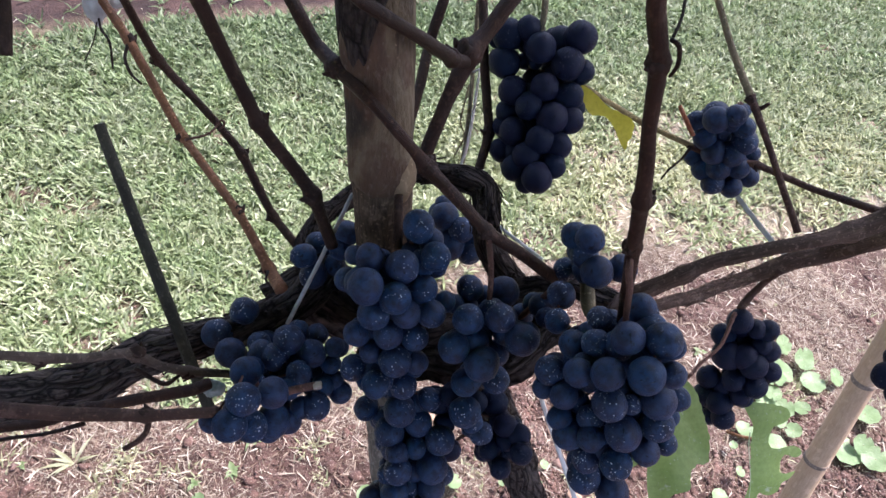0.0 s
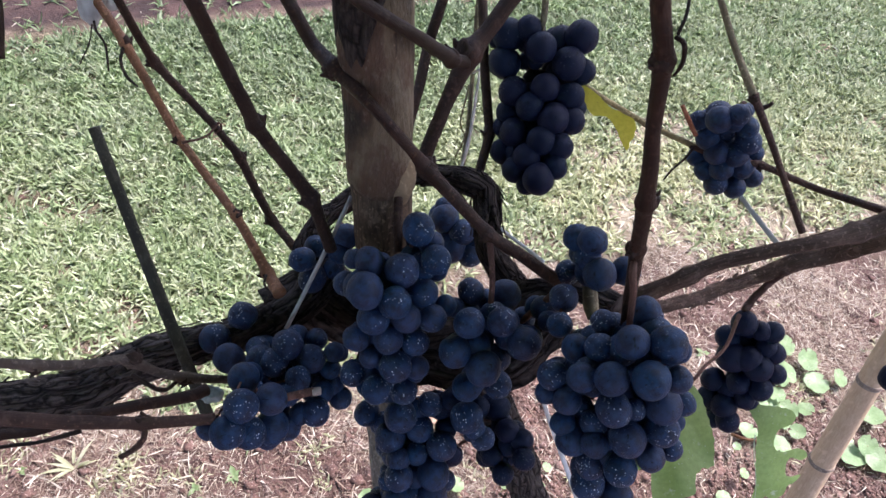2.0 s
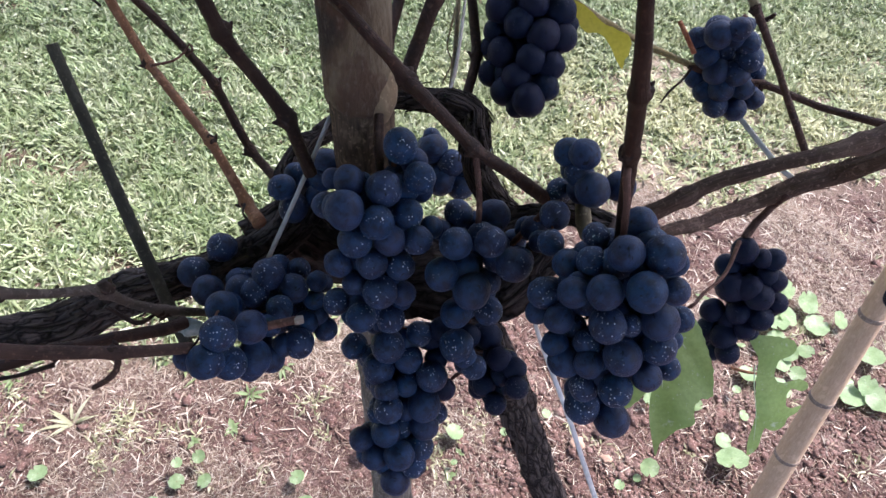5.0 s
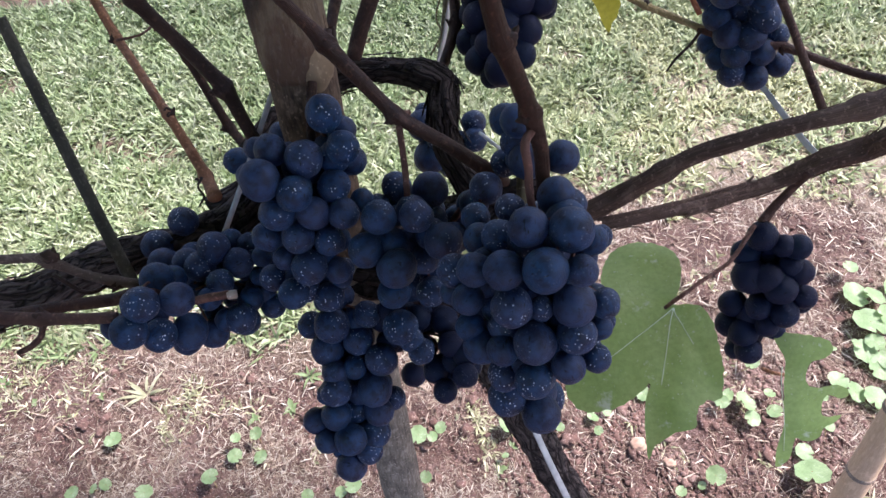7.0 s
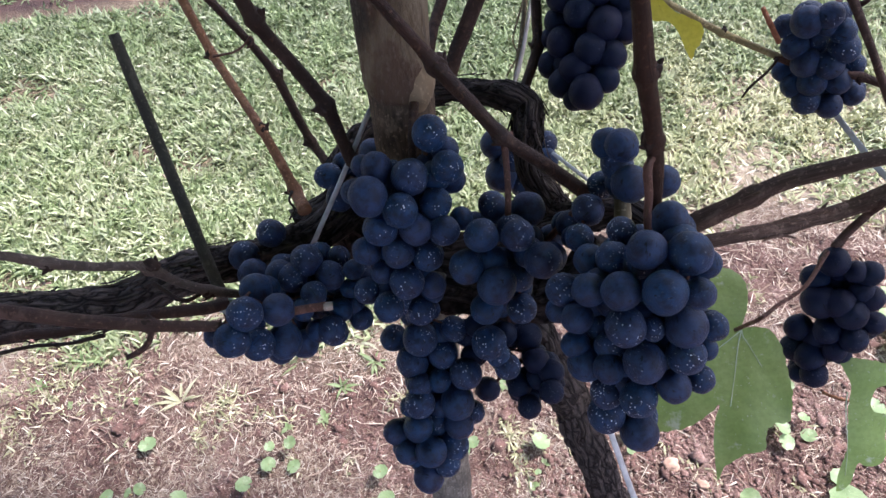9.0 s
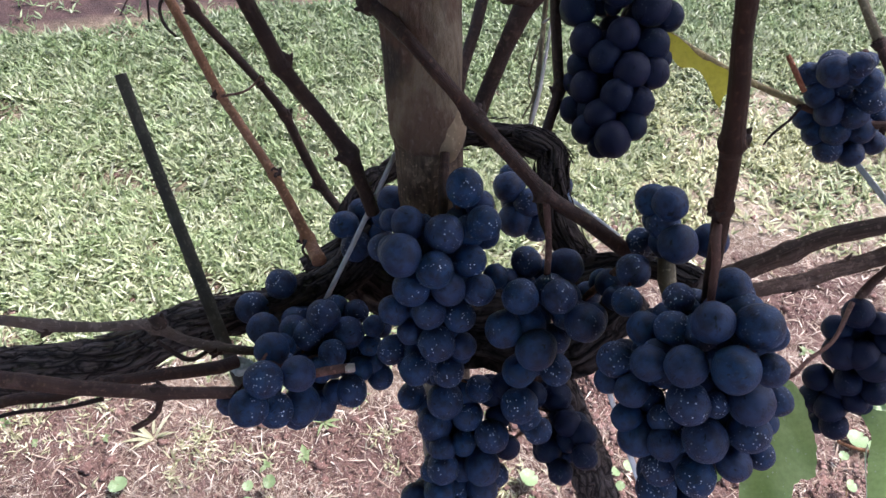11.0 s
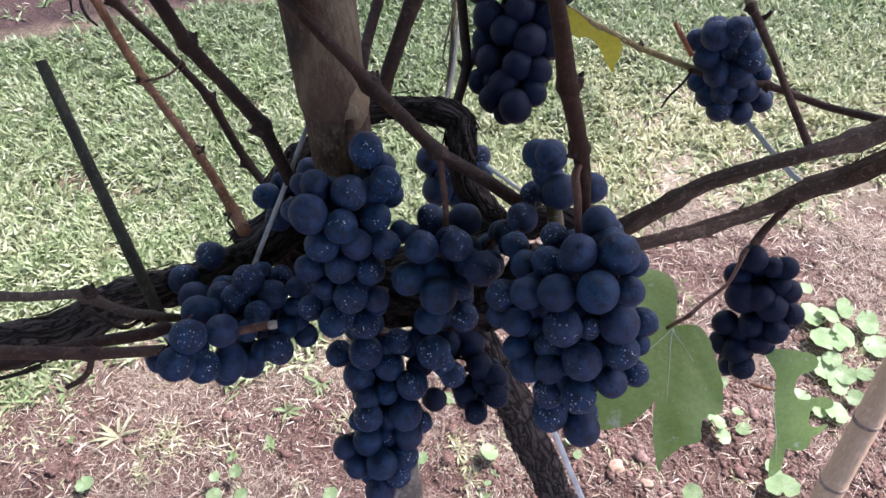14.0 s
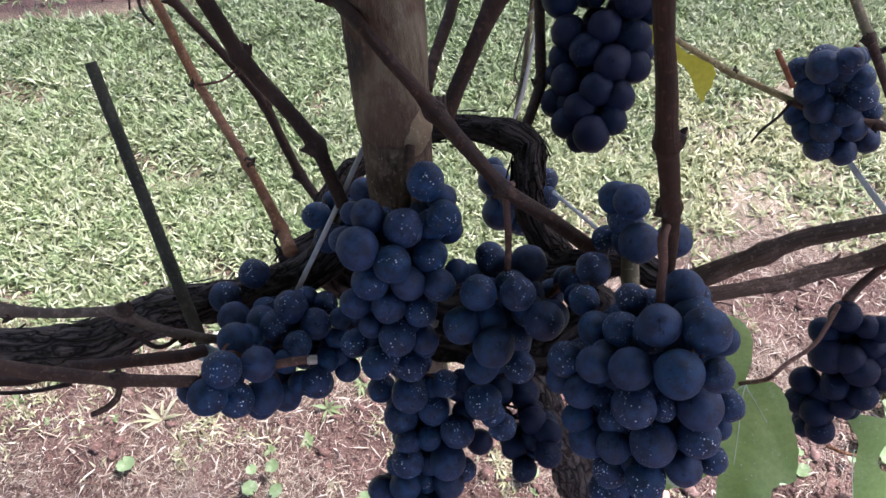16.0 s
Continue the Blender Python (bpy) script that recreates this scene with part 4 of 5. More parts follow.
def of_vine(name, bm, material, label=""):
    ob = part(name, bm, material, vine, label)
    ob.matrix_parent_inverse = Matrix.Translation(-Vector(vine.location))
    return ob


of_vine("trunk", tube(TRUNK, 32, 0.004, 0.12, 4, 0.26, bend=0.003, run=45), TRUNK_BARK, "dark gnarled trunk with stringy bark")
of_vine("head", joined(tube(HEAD_FILL, 24, 0.006, 0.2, 4, 0.35, bend=0.004, seed=2), tube(HEAD_LOW, 24, 0.006, 0.2, 4, 0.35, bend=0.004, seed=3), tube(HEAD_LOOP, 30, 0.0035, 0.30, 3, 0.24, bend=0.004, seed=9, run=65)), OLD_BARK, "black knotted head of the vine looping round the post")
of_vine("arm", tube(CORDON_LEFT, 34, 0.0032, 0.14, 3, 0.22, bend=0.004, seed=4, run=75), TRUNK_BARK, "thick dark arm with flaking bark")
of_vine("arm", tube(ARM_UPPER, 24, 0.004, 0.06, 4, 0.09, bend=0.001, seed=6, nodes=(0.245, 0.62)), ARM_BARK, "brown woody arm with fine fibrous bark")
of_vine("arm", tube(ARM_LOWER, 24, 0.004, 0.10, 4, 0.22, bend=0.0015, seed=7), ARM_BARK, "brown woody arm with fine fibrous bark")
CANES = (
    (CANE_RED, CANE_RUSSET, (2, 3, 4, 5)), (CANE_DUSKY, CANE_BROWN, (2, 4, 5)),
    (CANE_DARK, CANE_BLACK, (3, 5)), (CANE_OVER_POST, CANE_BROWN, (3, 6, 8)), (CANE_DOWN_RIGHT, CANE_BLACK, (4,)),
    (CANE_THICK, CANE_BROWN, (3,)), (CANE_BACK, CANE_BROWN, ()), (CANE_BEHIND, CANE_BROWN, (3,)), (CANE_PALE, CANE_TANNED, ()),
    (CANE_FRONT, CANE_BROWN, (2, 4, 5)), (CANE_TAN[:4], CANE_TANNED, ()), (CANE_TAN[3:], CANE_DULL, (0,)), (SHOOT_YELLOW, CANE_YOUNG, (2,)), (SHOOT_BROWN, CANE_DULL, (2,)),
    (SPUR_HANG, CANE_DULL, ()), (CANE_LEFT, CANE_ASH, (2, 5, 8)), (CANE_LEFT_RED, CANE_DULL, (3,)), (CANE_LEFT_LOW, CANE_BROWN, (3,)),
)


def joints(rows, which):
    """Where along a cane its joints lie, as shares of its length."""
    run = np.concatenate([[0], np.cumsum(np.linalg.norm(np.diff(np.array(rows, float)[:, :3], axis=0), axis=1))])
    return [run[k] / run[-1] for k in which]


for i, (rows, skin, nodes) in enumerate(CANES):
    of_vine("cane", tube(rows, 14, 0.0025, 0.06, nodes=joints(rows, nodes), bend=0.0005, seed=i * 3.3, slack=0.35), skin)
for i, (rows, skin) in enumerate(((TWIG_LEFT, CANE_BLACK), (TWIG_DOWN, CANE_DULL), (SPUR_CUT, STALK_SKIN), (STALK_RED, STALK_SKIN), (STALK_PALE, STALK_SKIN), (STALK_POST, CANE_BROWN), (STALK_TOP, CANE_TANNED), (STALK_GREEN, CANE_TANNED),
                                      (PETIOLE, STALK_SKIN), (STALK_HANG, STALK_SKIN), (STRAND, ARM_BARK), (STUB_A, CANE_BROWN), (STUB_RED, STUB_SKIN), (STUB_LEFT, CANE_BLACK), (TWIG_SOIL, CANE_RUSSET), (DARK_END, CANE_BLACK))):
    of_vine("twig", tube(rows, 10, 0.003, 0.08, bend=0.0006, seed=i * 5.1), skin)

for i, (rows, skin) in enumerate(((TENDRIL_A, STALK_SKIN), (TENDRIL_B, CANE_BLACK), (TENDRIL_C, CANE_BLACK), (TENDRIL_D, CANE_BLACK), (TENDRIL_E, CANE_BLACK), (TENDRIL_F, CANE_BLACK), (TENDRIL_G, CANE_BLACK), (TENDRIL_H, CANE_TANNED), (TENDRIL_I, CANE_BLACK))):
    of_vine("tendril", tube(rows, 7, 0.002, 0.1, bend=0.0006, seed=i * 2.7), skin)


def bud(at, out, size, skin):
    """A pointed winter bud on a joint of a cane."""
    bm = bmesh.new()
    bmesh.ops.create_uvsphere(bm, u_segments=10, v_segments=8, radius=1.0)
    for v in bm.verts:
        t = (v.co.z + 1) / 2
        v.co = Vector((v.co.x * (1 - 0.55 * t), v.co.y * (1 - 0.55 * t), v.co.z * 1.5)) * size
    ob = of_vine("bud", bm, skin)
    ob.matrix_basis = Matrix.Translation(Vector(at)) @ Vector(out).to_track_quat("Z", "Y").to_matrix().to_4x4()


def knuckle(at, along, r, seed):
    """The dark scaly swelling of a joint, with the torn stub of an old leaf stalk."""
    bm = bmesh.new()
    bmesh.ops.create_icosphere(bm, subdivisions=3, radius=1.0)
    for v in bm.verts:
        c = v.co.normalized()
        q = 1 + 0.30 * noise.noise(c * 1.8 + Vector((seed, 0, 0))) + 0.16 * noise.noise(c * 5 + Vector((seed, 2, 0)))
        v.co = Vector((c.x * r, c.y * r, c.z * r * 1.15)) * q
    ob = of_vine("joint", bm, JOINT_SKIN, "dark scaly joint of a cane")
    ob.matrix_basis = Matrix.Translation(at) @ along.to_track_quat("Z", "Y").to_matrix().to_4x4()


JOINT_SKIN = bark_material("dark joint bark", (0.014, 0.008, 0.006), (0.075, 0.043, 0.030), 0.8, 0.75, 0.002)
for c, (rows, skin, nodes) in enumerate(CANES):
    line = spline(np.array(rows, float) / 1000, 0.0025, 0.35)
    run = np.concatenate([[0], np.cumsum(np.linalg.norm(np.diff(line[:, :3], axis=0), axis=1))])
    for k, s in enumerate(joints(rows, nodes)):
        i = int(np.argmin(abs(run - s * run[-1])))
        i = min(max(i, 1), len(line) - 2)
        d = Vector(line[i + 1, :3] - line[i - 1, :3]).normalized()
        side = d.cross(Vector((0.1, -0.6, 0.8))).normalized() * (1 if (k + c) % 2 else -1)
        r = line[i, 3]
        if r > 0.0021:
            knuckle(Vector(line[i, :3]) + side * r * 0.25, d, r * 1.22, c * 3.1 + k)
        bud(Vector(line[i, :3]) + side * r * 1.35, side + d * (0.7 if d.z > 0 else -0.7), max(0.0019, r * 0.55), JOINT_SKIN)

of_vine("cut_end", tube([(-71, 217.7, 855, 2.6), (-68.5, 218.3, 854.8, 2.7), (-66, 219, 854.5, 2.4)], 12, 0.001, 0.15), WOOD_PALE, "pale cut end of a spur")

# ---- stake, bamboo and straps ----
stake = tagged(part("garden_stake", tube(STAKE, 14, 0.006, 0.05), STAKE_SKIN), "straight dark green-black plant stake leaning on the vine", "stake")


def build_bamboo():
    cane = thing("bamboo_cane", "dry tan bamboo cane with dark joints leaning beside the vine", "bamboo")
    part("culm", tube(BAMBOO, 24, 0.01, 0.02, flat=1.0), BAMBOO_SKIN, cane)
    line = np.array(BAMBOO, float) / 1000
    for z in BAMBOO_JOINTS:
        k = 0 if z > line[1, 2] else 1 if z > line[2, 2] else 2
        f = (line[k, 2] - z) / (line[k, 2] - line[k + 1, 2])
        p = line[k] + (line[k + 1] - line[k]) * f
        d = (line[k + 1, :3] - line[k, :3]) / np.linalg.norm(line[k + 1, :3] - line[k, :3])
        ring = [(*(p[:3] + d * s), p[3] * k) for s, k in ((-0.003, 1.0), (-0.0012, 1.07), (0.0, 1.02), (0.0014, 1.08), (0.004, 1.0))]
        part("joint", tube(ring, 24, 0.001, 0.02, millimetres=False), BAMBOO_RING, cane)


BAMBOO_JOINTS = (0.85, 0.715, 0.57, 0.43, 0.312, 0.19, 0.08)
build_bamboo()


def strap(rows, label, flat=0.4):
    bm = tube(rows, 12, 0.006, 0.03, flat=flat)
    return tagged(part("plastic_strap", bm, STRAP_WHITE), label, "strap", "white vine ties")


strap(STRAP, "white plastic tie strap stretched from post to vine")
strap(STRAP_TRUNK, "white plastic tie strap running down the trunk")
strap(STRAP_BACK, "white plastic tie strap behind the vine head")
strap(STRAP_WISP, "thin frayed white plastic strip tied round a cane")
strap(STRAP_KNOT, "thin frayed white plastic strip tied round a cane")
strap(STRAP_RIGHT, "white plastic tie strap round the arm", 0.2)


# ---- grapes ----
def grape_meshes(skin):
    """Four slightly different berries of radius 1, with a stalk dimple and a blossom scar."""
    made = []
    for s in range(4):
        bm = bmesh.new()
        bmesh.ops.create_uvsphere(bm, u_segments=26, v_segments=16, radius=1.0)
        for v in bm.verts:
            c = v.co.normalized()
            q = 1.035 + 0.055 * noise.noise(c * 1.2 + Vector((s * 9.0, 0, 0))) + 0.010 * noise.noise(c * 3.5 + Vector((s * 5.0, 1, 0)))
            q -= 0.07 * math.exp(-((1 - c.z) / 0.025)) + 0.025 * math.exp(-((1 + c.z) / 0.01))
            v.co = Vector((c.x, c.y, c.z * (1.0 + 0.025 * s))) * q
        for f in bm.faces:
            f.smooth = True
        me = bpy.data.meshes.new("grape")
        bm.to_mesh(me)
        bm.free()
        me.materials.append(skin)
        made.append(me)
    return made


BERRIES, BERRIES_DARK, BERRIES_SPECKED = grape_meshes(GRAPE), grape_meshes(GRAPE_DARK), grape_meshes(GRAPE_SPECKED)


def bunch(rows, label, filler, seed, slack=0.0032, berries=BERRIES):
    """A bunch: the berries listed (millimetres, radius), and smaller hidden ones packed behind them; a stalk runs down its middle."""
    rnd = random.Random(seed)
    spots = [(Vector(r[:3]) / 1000, r[3] / 1000) for r in rows]
    shown = len(spots)
    back = (sum((p for p, r in spots), Vector()) / shown - Vector((0.03, 0.01, 1.2))).normalized()
    across = back.cross(Vector((0, 0, 1))).normalized()
    along = back.cross(across)
    flat = [(p.dot(across), p.dot(along), r) for p, r in spots]
    order = sorted((p for p, r in spots), key=lambda v: v.z)
    k = max(2, shown // 4)
    core_low, core_top = sum(order[:k], Vector()) / k, sum(order[-k:], Vector()) / k

    def sheltered(p, q):
        """Whether the outer berries lie before every side of this one."""
        u, v = p.dot(across), p.dot(along)
        return all(any(math.hypot(u + q * math.cos(a) - fu, v + q * math.sin(a) - fv) < fr + slack for fu, fv, fr in flat)
                   for a in (0, 0.79, 1.57, 2.36, 3.14, 3.93, 4.71, 5.5))

    tries = 0
    while len(spots) < shown + filler and tries < 2500:
        tries += 1
        c, r = spots[rnd.randrange(shown)]
        axis = core_low.lerp(core_top, min(1, max(0, (c.z - core_low.z) / max(1e-4, core_top.z - core_low.z))))
        p = c.lerp(axis, rnd.uniform(0.1, 0.8)) + back * rnd.uniform(0.007, 0.030) + Vector((rnd.uniform(-1, 1), rnd.uniform(-0.6, 0.6), rnd.uniform(-0.6, 0.9))) * 0.006
        q = r * rnd.uniform(0.85, 1.0)
        if all((p - o).length > (q + s) * 0.66 for o, s in spots) and sheltered(p, q):
            spots.append((p, q))
    top = max((p for p, r in spots), key=lambda v: v.z)
    ob = thing("grape_bunch", label, "grapes", top, "grape bunches on the vine")
    mid = sum((p for p, r in spots), Vector()) / len(spots)
    for p, r in spots:
        g = new("grape", berries[rnd.randrange(4)])
        g.parent = ob
        out = (mid + Vector((0, 0.01, 0.01)) - p).normalized()
        turn = out.to_track_quat("Z", "Y").to_matrix().to_4x4() @ pose(0, 0, 0, rnd.uniform(-35, 35), rnd.uniform(-35, 35), rnd.uniform(0, 360))
        g.matrix_basis = Matrix.Translation(p - top) @ turn @ Matrix.Diagonal((r, r, r * rnd.uniform(0.97, 1.04), 1))
    low = min((p for p, r in spots), key=lambda v: v.z)
    lift = back * 0.016
    line = [((top + lift + Vector((0, 0, 0.012))), 2.2), ((top.lerp(mid, 0.6) + lift), 2.0), (mid + lift, 1.8), (mid.lerp(low, 0.8) + lift, 1.2)]
    part("stem", tube([(*(p - top), r / 1000) for p, r in line], 8, 0.004, 0.1, bend=0.001, millimetres=False, seed=seed), STALK_SKIN, ob)
    for p, r in spots[::3]:
        near = min((q for q, w in line), key=lambda q: (q - p).length) - top
        if (near + top - p).length > 0.032:
            continue
        part("stalk", tube([(*near, 0.001), (*((near + p - top) / 2 + Vector((0, 0, 0.002))), 0.0008), (*(p - top), 0.0009)], 5, 0.005, 0.0, millimetres=False), STALK_SKIN, ob)
    return ob


bunch(GRAPES_MIDDLE + GRAPES_MIDDLE_MORE, "long dense bunch of blue-black grapes hanging before the post", 95, 1)
bunch(GRAPES_RIGHT + GRAPES_RIGHT_MORE, "large plump bunch of dusty blue-black grapes", 95, 2, 0.0032, BERRIES_SPECKED)
bunch(GRAPES_LEFT + GRAPES_LEFT_MORE, "loose bunch of blue-black grapes on the old arm", 26, 3)
bunch(GRAPES_INNER, "dark blue grapes crowded under the vine head", 26, 4)
bunch(GRAPES_SHADED, "small shaded bunch of nearly black grapes", 30, 5, 0.0032, BERRIES_DARK)
bunch(GRAPES_TOP + GRAPES_TOP_MORE, "long bunch of near-black grapes hanging from a high shoot", 40, 6, 0.006, BERRIES_DARK)
bunch(GRAPES_SMALL, "small tight bunch of bluish grapes with a pale bloom", 30, 7, 0.006)
bunch(GRAPES_HANGING, "small drooping bunch of dull black grapes", 30, 8, 0.006, BERRIES_DARK)
bunch(GRAPES_EDGE, "bunch of black grapes hanging beside the bamboo", 5, 9, 0.0032, BERRIES_DARK)
bunch(GRAPES_BACK_LEFT, "few black grapes tucked behind the vine head", 2, 10)
bunch(GRAPES_BACK_RIGHT, "small bunch of black grapes behind the vine loop", 3, 11)


# ---- leaves ----
def vine_leaf(at, facing, outline, material, label, cup=0.1, veins=(), seed=0.0, wave=0.004, tooth=0.0012, fold=0.0):
    """A thin blade inside a smooth closed outline (millimetres from the stalk, the tip down), finely toothed, cupped and waved."""
    n = len(outline)
    rim = []
    for i in range(n):
        p = [Vector(outline[(i + k) % n]) / 1000 for k in (-1, 0, 1, 2)]
        steps = max(2, int((p[2] - p[1]).length / 0.0022))
        for j in range(steps):
            t = j / steps
            q = 0.5 * (2 * p[1] + (p[2] - p[0]) * t + (2 * p[0] - 5 * p[1] + 4 * p[2] - p[3]) * t * t + (3 * p[1] - p[0] - 3 * p[2] + p[3]) * t ** 3)
            rim.append(q)
    mid = sum(rim, Vector((0, 0))) / len(rim)
    rim = [q + (q - mid).normalized() * tooth * (abs((i * 0.27) % 1 - 0.5) * 2 - 0.5 + noise.noise(Vector((i * 0.4, seed, 0)))) for i, q in enumerate(rim)]
    lo, hi = (min(q.x for q in rim), min(q.y for q in rim)), (max(q.x for q in rim), max(q.y for q in rim))
    grid = [Vector((x, y)) for x in np.arange(lo[0], hi[0], 0.0045) for y in np.arange(lo[1], hi[1], 0.0045) if min((q - Vector((x, y))).length for q in rim) > 0.002]
    loop = list(range(len(rim)))
    pts, _, tris, _, _, _ = geometry.delaunay_2d_cdt(rim + grid, [], [loop], 1, 1e-5)

    def height(x, y):
        r = math.hypot(x, y)
        rib = sum(math.exp(-((x * math.cos(math.radians(d)) + y * math.sin(math.radians(d))) / 0.006) ** 2) * (1 if x * math.sin(math.radians(d)) - y * math.cos(math.radians(d)) > 0 else 0) for d, reach in veins)
        return -cup * r * r * 8 + wave * noise.noise(Vector((x * 28, y * 28, seed))) - 0.0012 * rib - fold * max(0.0, y - 0.004)

    bm = bmesh.new()
    vs = [bm.verts.new((q.x, q.y, height(q.x, q.y))) for q in pts]
    for t in tris:
        bm.faces.new([vs[k] for k in t])
    for v in [v for v in bm.verts if not v.link_faces]:
        bm.verts.remove(v)
    bmesh.ops.recalc_face_normals(bm, faces=bm.faces)
    ob = part("leaf", bm, material, vine, label)
    z = Vector(facing).normalized()
    x = Vector((0, 0, 1)).cross(z).normalized()
    ob.matrix_basis = Matrix.Translation(Vector(at) - Vector(vine.location)) @ Matrix((x, z.cross(x), z)).transposed().to_4x4()
    for d, reach in veins:
        a = math.radians(d)
        line = [(math.sin(a) * r, -math.cos(a) * r, height(math.sin(a) * r, -math.cos(a) * r) + 0.0005, 0.0005 * (1 - 0.8 * r / reach)) for r in np.linspace(0.0, reach, 8)]
        part("vein", tube(line, 5, 0.01, 0.0, millimetres=False), VEIN, ob)
    return ob


kk = Nodes("leaf vein")
VEIN = kk.done(kk.ramp(kk.noise(kk.coords("Object"), 90.0), [(0.3, (0.42, 0.52, 0.30)), (0.7, (0.56, 0.63, 0.46))]), 0.5)
vine_leaf((0.209, 0.309, 0.722), (0.05, -0.20, 0.97),
          ((1, 2), (11, 1), (21, -4), (26, -17), (25, -36), (22, -56), (17, -70), (6, -70), (-4, -77), (-8, -87), (-23, -89), (-38, -95), (-44, -103), (-43, -90), (-41, -76), (-37, -62), (-32, -53), (-43, -59), (-60, -65), (-82, -63),
           (-91, -48), (-86, -33), (-74, -17), (-60, 2), (-50, 20), (-42, 42), (-30, 58), (-12, 64), (4, 60), (16, 51), (18, 37), (12, 20), (3, 6)),
          LEAF_GREEN, "broad green vine leaf with pale dust and toothed edge", 0.1, ((-24, 0.06), (14, 0.03), (-62, 0.065)), 0.0, 0.005, 0.0012, 0.25)
vine_leaf((0.297, 0.288, 0.680), (0.10, -0.80, 0.55),
          ((-9, 28), (4, 29), (30, 22), (38, 13), (33, 6), (21, 3), (19, -12), (28, -20), (46, -19), (56, -27), (50, -32), (38, -28), (35, -43), (42, -47), (53, -47), (46, -54), (39, -56), (36, -68), (26, -70), (18, -66), (17, -89), (7, -95), (5, -80), (7, -54), (5, -27), (2, 4), (-5, 18)),
          LEAF_GREEN, "narrow torn green vine leaf eaten along its side", 0.05, ((8, 0.08),), 3.0, 0.004, 0.0008)
vine_leaf((0.125, 0.430, 0.903), (-0.10, -0.60, 0.78),
          ((-21, 24), (-10, 20), (2, 12), (13, 8), (22, 4), (24, -5), (21, -14), (20, -20), (14, -13), (10, -6), (3, 2), (-4, 3), (-9, 2), (-17, 9), (-24, 16)),
          LEAF_YELLOW, "small yellow dying vine leaf", 0.1, (), 6.0, 0.005, 0.0008)


# ---- small finds on the vine ----
def husk(at, size, squash, material, name, label, seed):
    """A crumpled lump, pinched and dented."""
    bm = bmesh.new()
    bmesh.ops.create_icosphere(bm, subdivisions=4, radius=1.0)
    for v in bm.verts:
        c = v.co.normalized()
        q = 1 + 0.45 * noise.noise(c * 1.4 + Vector((seed, 0, 0))) + 0.22 * abs(noise.noise(c * 4.0 + Vector((seed, 3, 0))))
        v.co = Vector((c.x * squash[0], c.y * squash[1], c.z * squash[2])) * q * size
    ob = of_vine(name, bm, material, label)
    ob.matrix_basis = Matrix.Translation(Vector(at))


husk([v / 1000 for v in HUSK_AT[0][:3]], 0.0062, (1.1, 0.8, 1.0), LICHEN, "husk", "dried grey-green withered berry husk", 4.0)
husk([v / 1000 for v in WRAP_AT[0][:3]], 0.0085, (0.8, 0.7, 1.5), STRAP_WHITE, "wrap", "crumpled scrap of white plastic round the cane", 8.0)
husk([v / 1000 for v in WRAP_AT[1][:3]], 0.0065, (0.9, 0.7, 1.0), STRAP_WHITE, "wrap", "crumpled scrap of white plastic round the cane", 11.0)


def loose_bark(rows, count, seed, spread=(0.0, 1.0), skin=OLD_BARK):
    """Torn strips of bark lifting off along an arm."""
    rnd = random.Random(seed)
    line = spline(np.array(rows, float) / 1000, 0.003)
    for k in range(count):
        verts, faces = [], []
        i = int(len(line) * rnd.uniform(*spread))
        i = min(max(i, 1), len(line) - 8)
        n = rnd.randint(3, 7)
        a0, w = rnd.uniform(0, 6.28), rnd.uniform(0.0008, 0.0026)
        drift, lift, seedling = rnd.uniform(-0.05, 0.05), rnd.uniform(0.0005, 0.004), len(verts)
        rows_made = 0
        for j in range(n):
            m = min(i + j * 2, len(line) - 2)
            d = Vector(line[m + 1, :3] - line[m - 1, :3]).normalized()
            side = (Vector((0, 0, 1)) - d * d.z).normalized()
            up = d.cross(side)
            a = a0 + drift * j
            out = side * math.cos(a) + up * math.sin(a)
            across = d.cross(out)
            u = j / (n - 1)
            r = line[m, 3] * 1.03 + lift * (2 * u - 1) ** 2 * (1 if u > 0.5 else 0.4)
            half = w * (0.35 + 0.65 * math.sin(math.pi * min(1, u * 0.9 + 0.1)))
            c = Vector(line[m, :3]) + out * r
            verts += [tuple(c - across * half), tuple(c + across * half), tuple(c + out * 0.0008)]
            rows_made += 1
        for j in range(rows_made - 1):
            p, q = seedling + 3 * j, seedling + 3 * j + 3
            faces += [(p, p + 2, q + 2, q), (p + 2, p + 1, q + 1, q + 2)]
        ob = from_lists("bark_strip", verts, faces, skin, False)
        ob.parent = vine
        ob.matrix_parent_inverse = Matrix.Translation(-Vector(vine.location))


loose_bark(CORDON_LEFT, 60, 1)
loose_bark(TRUNK, 80, 2)
loose_bark(HEAD_LOOP, 60, 3)
loose_bark(ARM_LOWER, 24, 4, (0.0, 1.0), ARM_BARK)
loose_bark(ARM_UPPER, 8, 5, (0.5, 1.0), ARM_BARK)


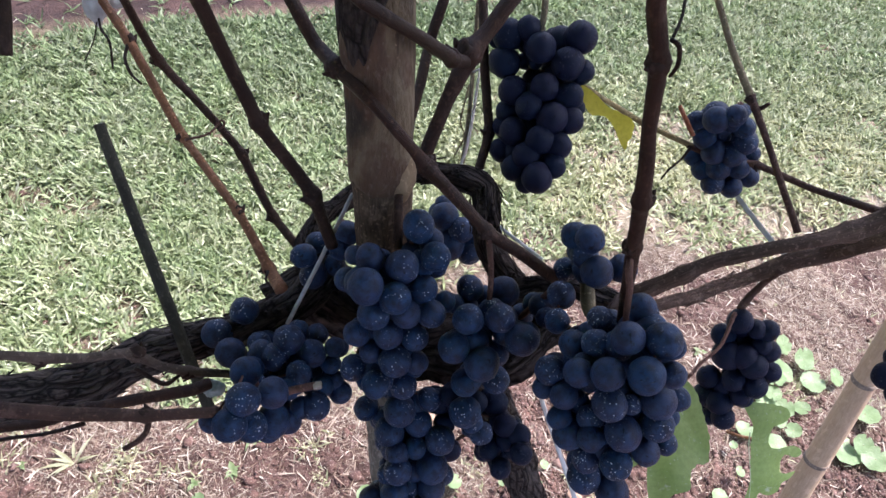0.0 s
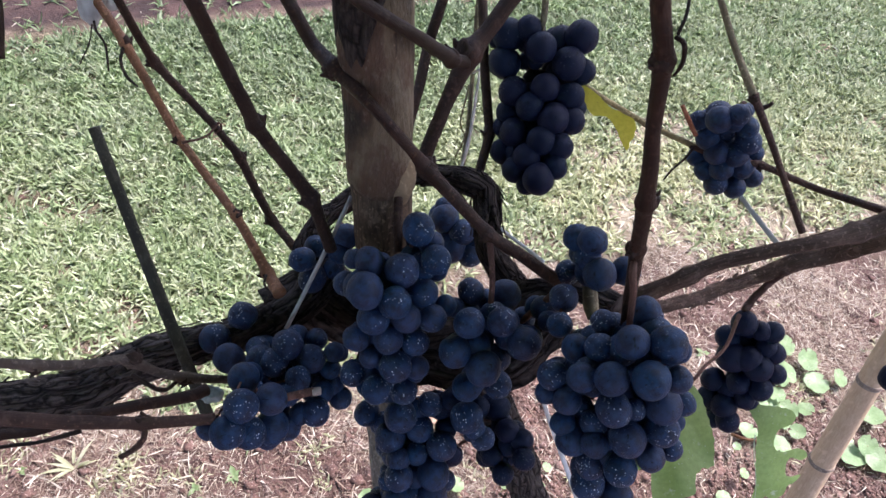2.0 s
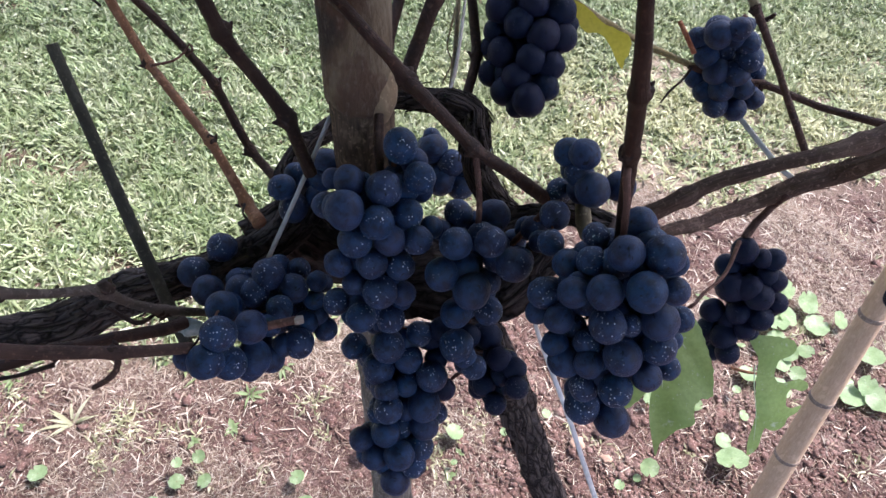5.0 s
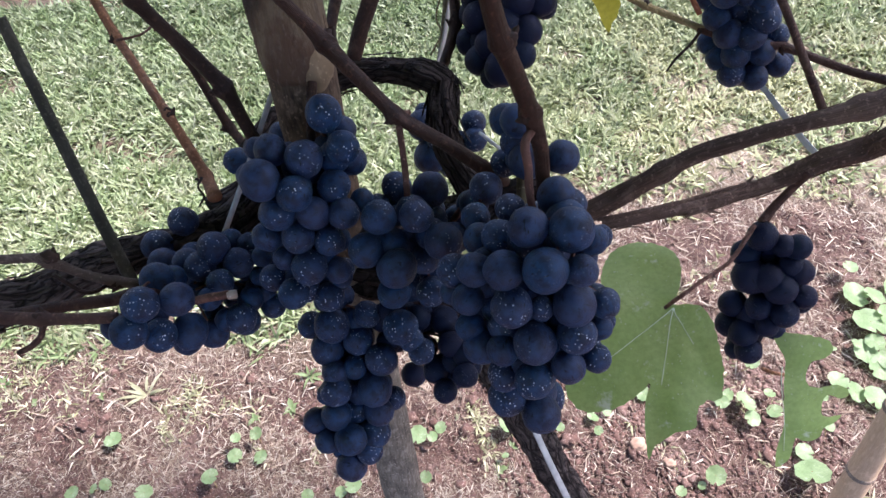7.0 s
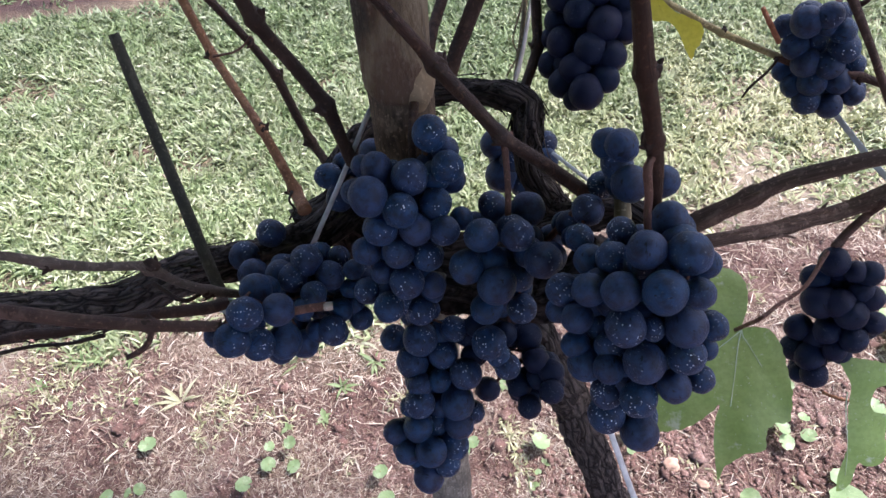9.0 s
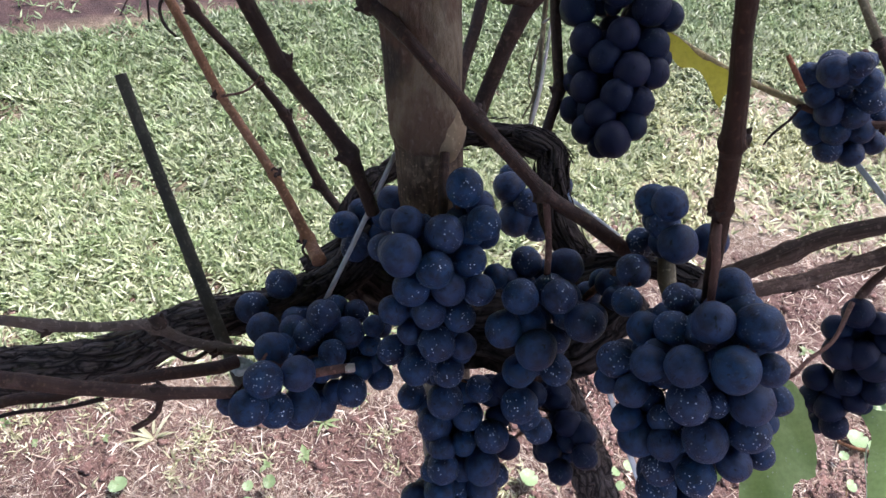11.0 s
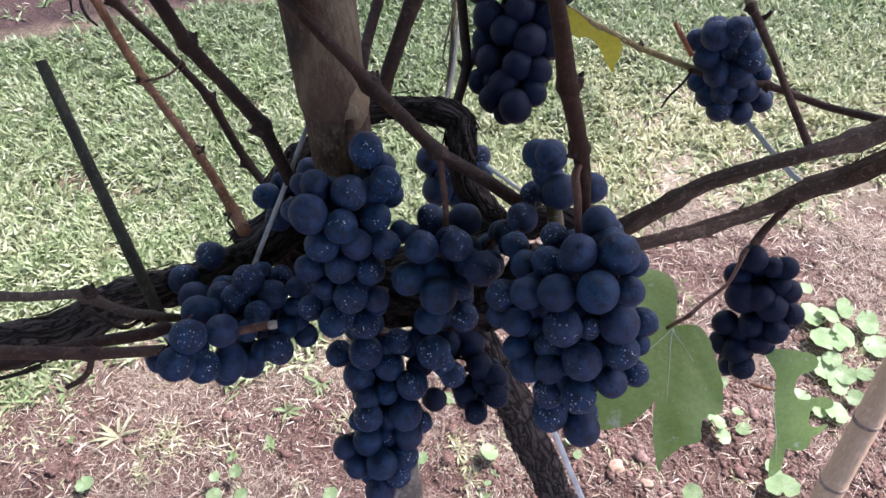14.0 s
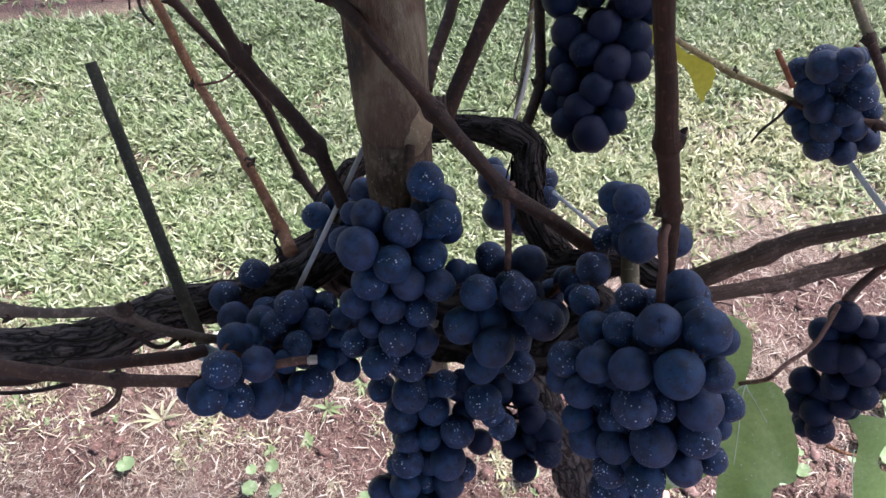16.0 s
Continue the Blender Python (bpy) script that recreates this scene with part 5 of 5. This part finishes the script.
# ---- low weeds on the bed ----
def pennywort(x, y, r, rnd):
    h = rnd.uniform(0.012, 0.038)
    z = ground_height(x, y)
    ob = thing("pennywort", "round pale green pennywort leaf on a thin stalk", "weed", (x, y, z), "pennyworts on the soil")
    bm = bmesh.new()
    n = 36
    mid = bm.verts.new((0, 0, -0.12 * r))
    rings = []
    for i in (1, 2, 3, 4):
        ring = []
        for j in range(n):
            a = 2 * math.pi * j / n
            q = r * i / 4 * (1 + (0.035 * math.cos(9 * a) + 0.05 * noise.noise(Vector((math.cos(a), math.sin(a), x * 50)))) * (i / 4) ** 2)
            if abs(a - math.pi) < 0.1:
                q *= 1 - 0.35 * i / 4
            ring.append(bm.verts.new((math.cos(a) * q, math.sin(a) * q, 0.10 * r * ((i / 4) ** 2 - 1) + 0.05 * r * math.sin(4 * a + x * 90) * (i / 4) ** 2)))
        rings.append(ring)
    for j in range(n):
        k = (j + 1) % n
        bm.faces.new((mid, rings[0][j], rings[0][k]))
        for i in range(3):
            bm.faces.new((rings[i][j], rings[i + 1][j], rings[i + 1][k], rings[i][k]))
    blade = part("blade", bm, LEAF_PENNY, ob)
    blade.matrix_basis = pose(0, 0, h, rnd.uniform(-28, 22), rnd.uniform(-25, 25), rnd.uniform(0, 360))
    part("stalk", tube([(rnd.uniform(-0.01, 0.01), rnd.uniform(-0.01, 0.01), -0.003, 0.0009), (0, 0, h * 0.5, 0.0008), (0, 0, h - 0.1 * r, 0.0008)], 6, 0.006, 0, millimetres=False), CANE_YOUNG, ob)


def rosette(x, y, size, leaves, lean, material, name, label, category, rnd, slim=0.3):
    """A low tuft: narrow pointed blades from one crown."""
    ob = thing(name, label, category, (x, y, ground_height(x, y)), name + "s on the soil")
    for i in range(leaves):
        l = size * rnd.uniform(0.6, 1.1)
        bm = bmesh.new()
        a, up = rnd.uniform(0, 6.28), rnd.uniform(*lean)
        rows = []
        for k, w in enumerate((0.35, 0.8, 1.0, 0.75, 0.3, 0.04)):
            s = l * k / 5
            h = math.sin(up) * s - 0.35 * s * s / l
            half = slim * l * w / 2
            c = Vector((math.cos(a) * math.cos(up) * s, math.sin(a) * math.cos(up) * s, max(h, 0.0) + 0.001))
            o = Vector((-math.sin(a) * half, math.cos(a) * half, 0))
            rows.append((bm.verts.new(c - o + Vector((0, 0, half * 0.3))), bm.verts.new(c), bm.verts.new(c + o + Vector((0, 0, half * 0.3)))))
        for p, q in zip(rows, rows[1:]):
            bm.faces.new((p[0], p[1], q[1], q[0]))
            bm.faces.new((p[1], p[2], q[2], q[1]))
        part("blade", bm, material, ob)


rnd = random.Random(33)
rosette(-0.575, 0.50, 0.065, 10, (0.15, 0.8), STRAW_LEAF, "grass_tuft", "pale withered tuft of broad grass blades", "grass tuft", rnd, 0.10)
for x, y in ((-0.86, 0.50), (-0.80, 0.56), (-0.90, 0.60), (-0.70, 0.58), (-0.97, 0.48), (-0.28, 0.56), (-0.23, 0.62)):
    rosette(x, y, rnd.uniform(0.035, 0.05), 9, (0.2, 0.9), LEAF_WEED, "grass_tuft", "small green tuft of grass on the soil", "grass tuft", rnd, 0.16)
for x, y in ((-0.66, 0.49), (-0.30, 0.50), (-0.45, 0.62), (-0.36, 0.47), (0.10, 0.46), (0.02, 0.60), (-0.78, 0.47), (0.62, 0.80), (0.85, 0.78), (0.45, 0.62), (-0.52, 0.63), (0.08, 0.42)):
    rosette(x, y, rnd.uniform(0.012, 0.024), 8, (0.1, 0.7), LEAF_WEED, "weed", "tiny green weed seedling on the soil", "weed", rnd, 0.5)

rnd = random.Random(21)
for x, y, r in PENNYWORTS + PENNYWORTS_MORE + PENNYWORTS_LAST:
    pennywort(x / 1000, y / 1000, r / 1000 or rnd.choice((0.012, 0.015, 0.018, 0.020, 0.021)) * (1.4 if x > 700 else 1.15 if x > 150 else 0.75) * rnd.uniform(0.9, 1.15), rnd)


# ---- an unseen roof of vine leaves, added overhead to shade the fruit ----
def build_canopy():
    rnd = random.Random(8)
    verts, faces = [], []
    shape = [(0, -1.0), (0.55, -0.6), (0.95, -0.1), (0.6, 0.35), (0.25, 0.8), (-0.25, 0.8), (-0.6, 0.35), (-0.95, -0.1), (-0.55, -0.6)]
    for i in range(3600):
        x, y, z = rnd.uniform(-3.2, 1.1), rnd.uniform(-1.0, 0.82), rnd.uniform(1.62, 1.95)
        s = rnd.uniform(0.06, 0.10)
        # right edge cut back to let light onto the bamboo and right bunch
        reach = ((x + 1.05) / 2.2) ** 2 + ((y + 0.1) / 1.2) ** 2 * 0.5
        if reach > 1.0 + 0.5 * noise.noise(Vector((x, y, 0))) or x > 0.5 + 0.45 * min(1, max(0, y / 0.35)):
            continue
        turn = Euler((rnd.gauss(0, 0.45), rnd.gauss(0, 0.45), rnd.uniform(0, 6.3))).to_matrix()
        base = len(verts)
        verts.append((x, y, z))
        for u, v in shape:
            q = turn @ Vector((u * s, v * s, -0.3 * s * (u * u + v * v)))
            verts.append((x + q.x, y + q.y, z + q.z))
        faces += [(base, base + 1 + k, base + 1 + (k + 1) % 9) for k in range(9)]
    ob = from_lists("added_canopy", verts, faces, LEAF_GREEN, True)
    tagged(ob, "unseen roof of vine leaves added to shade the fruit", "foliage", kind="stuff")


build_canopy()
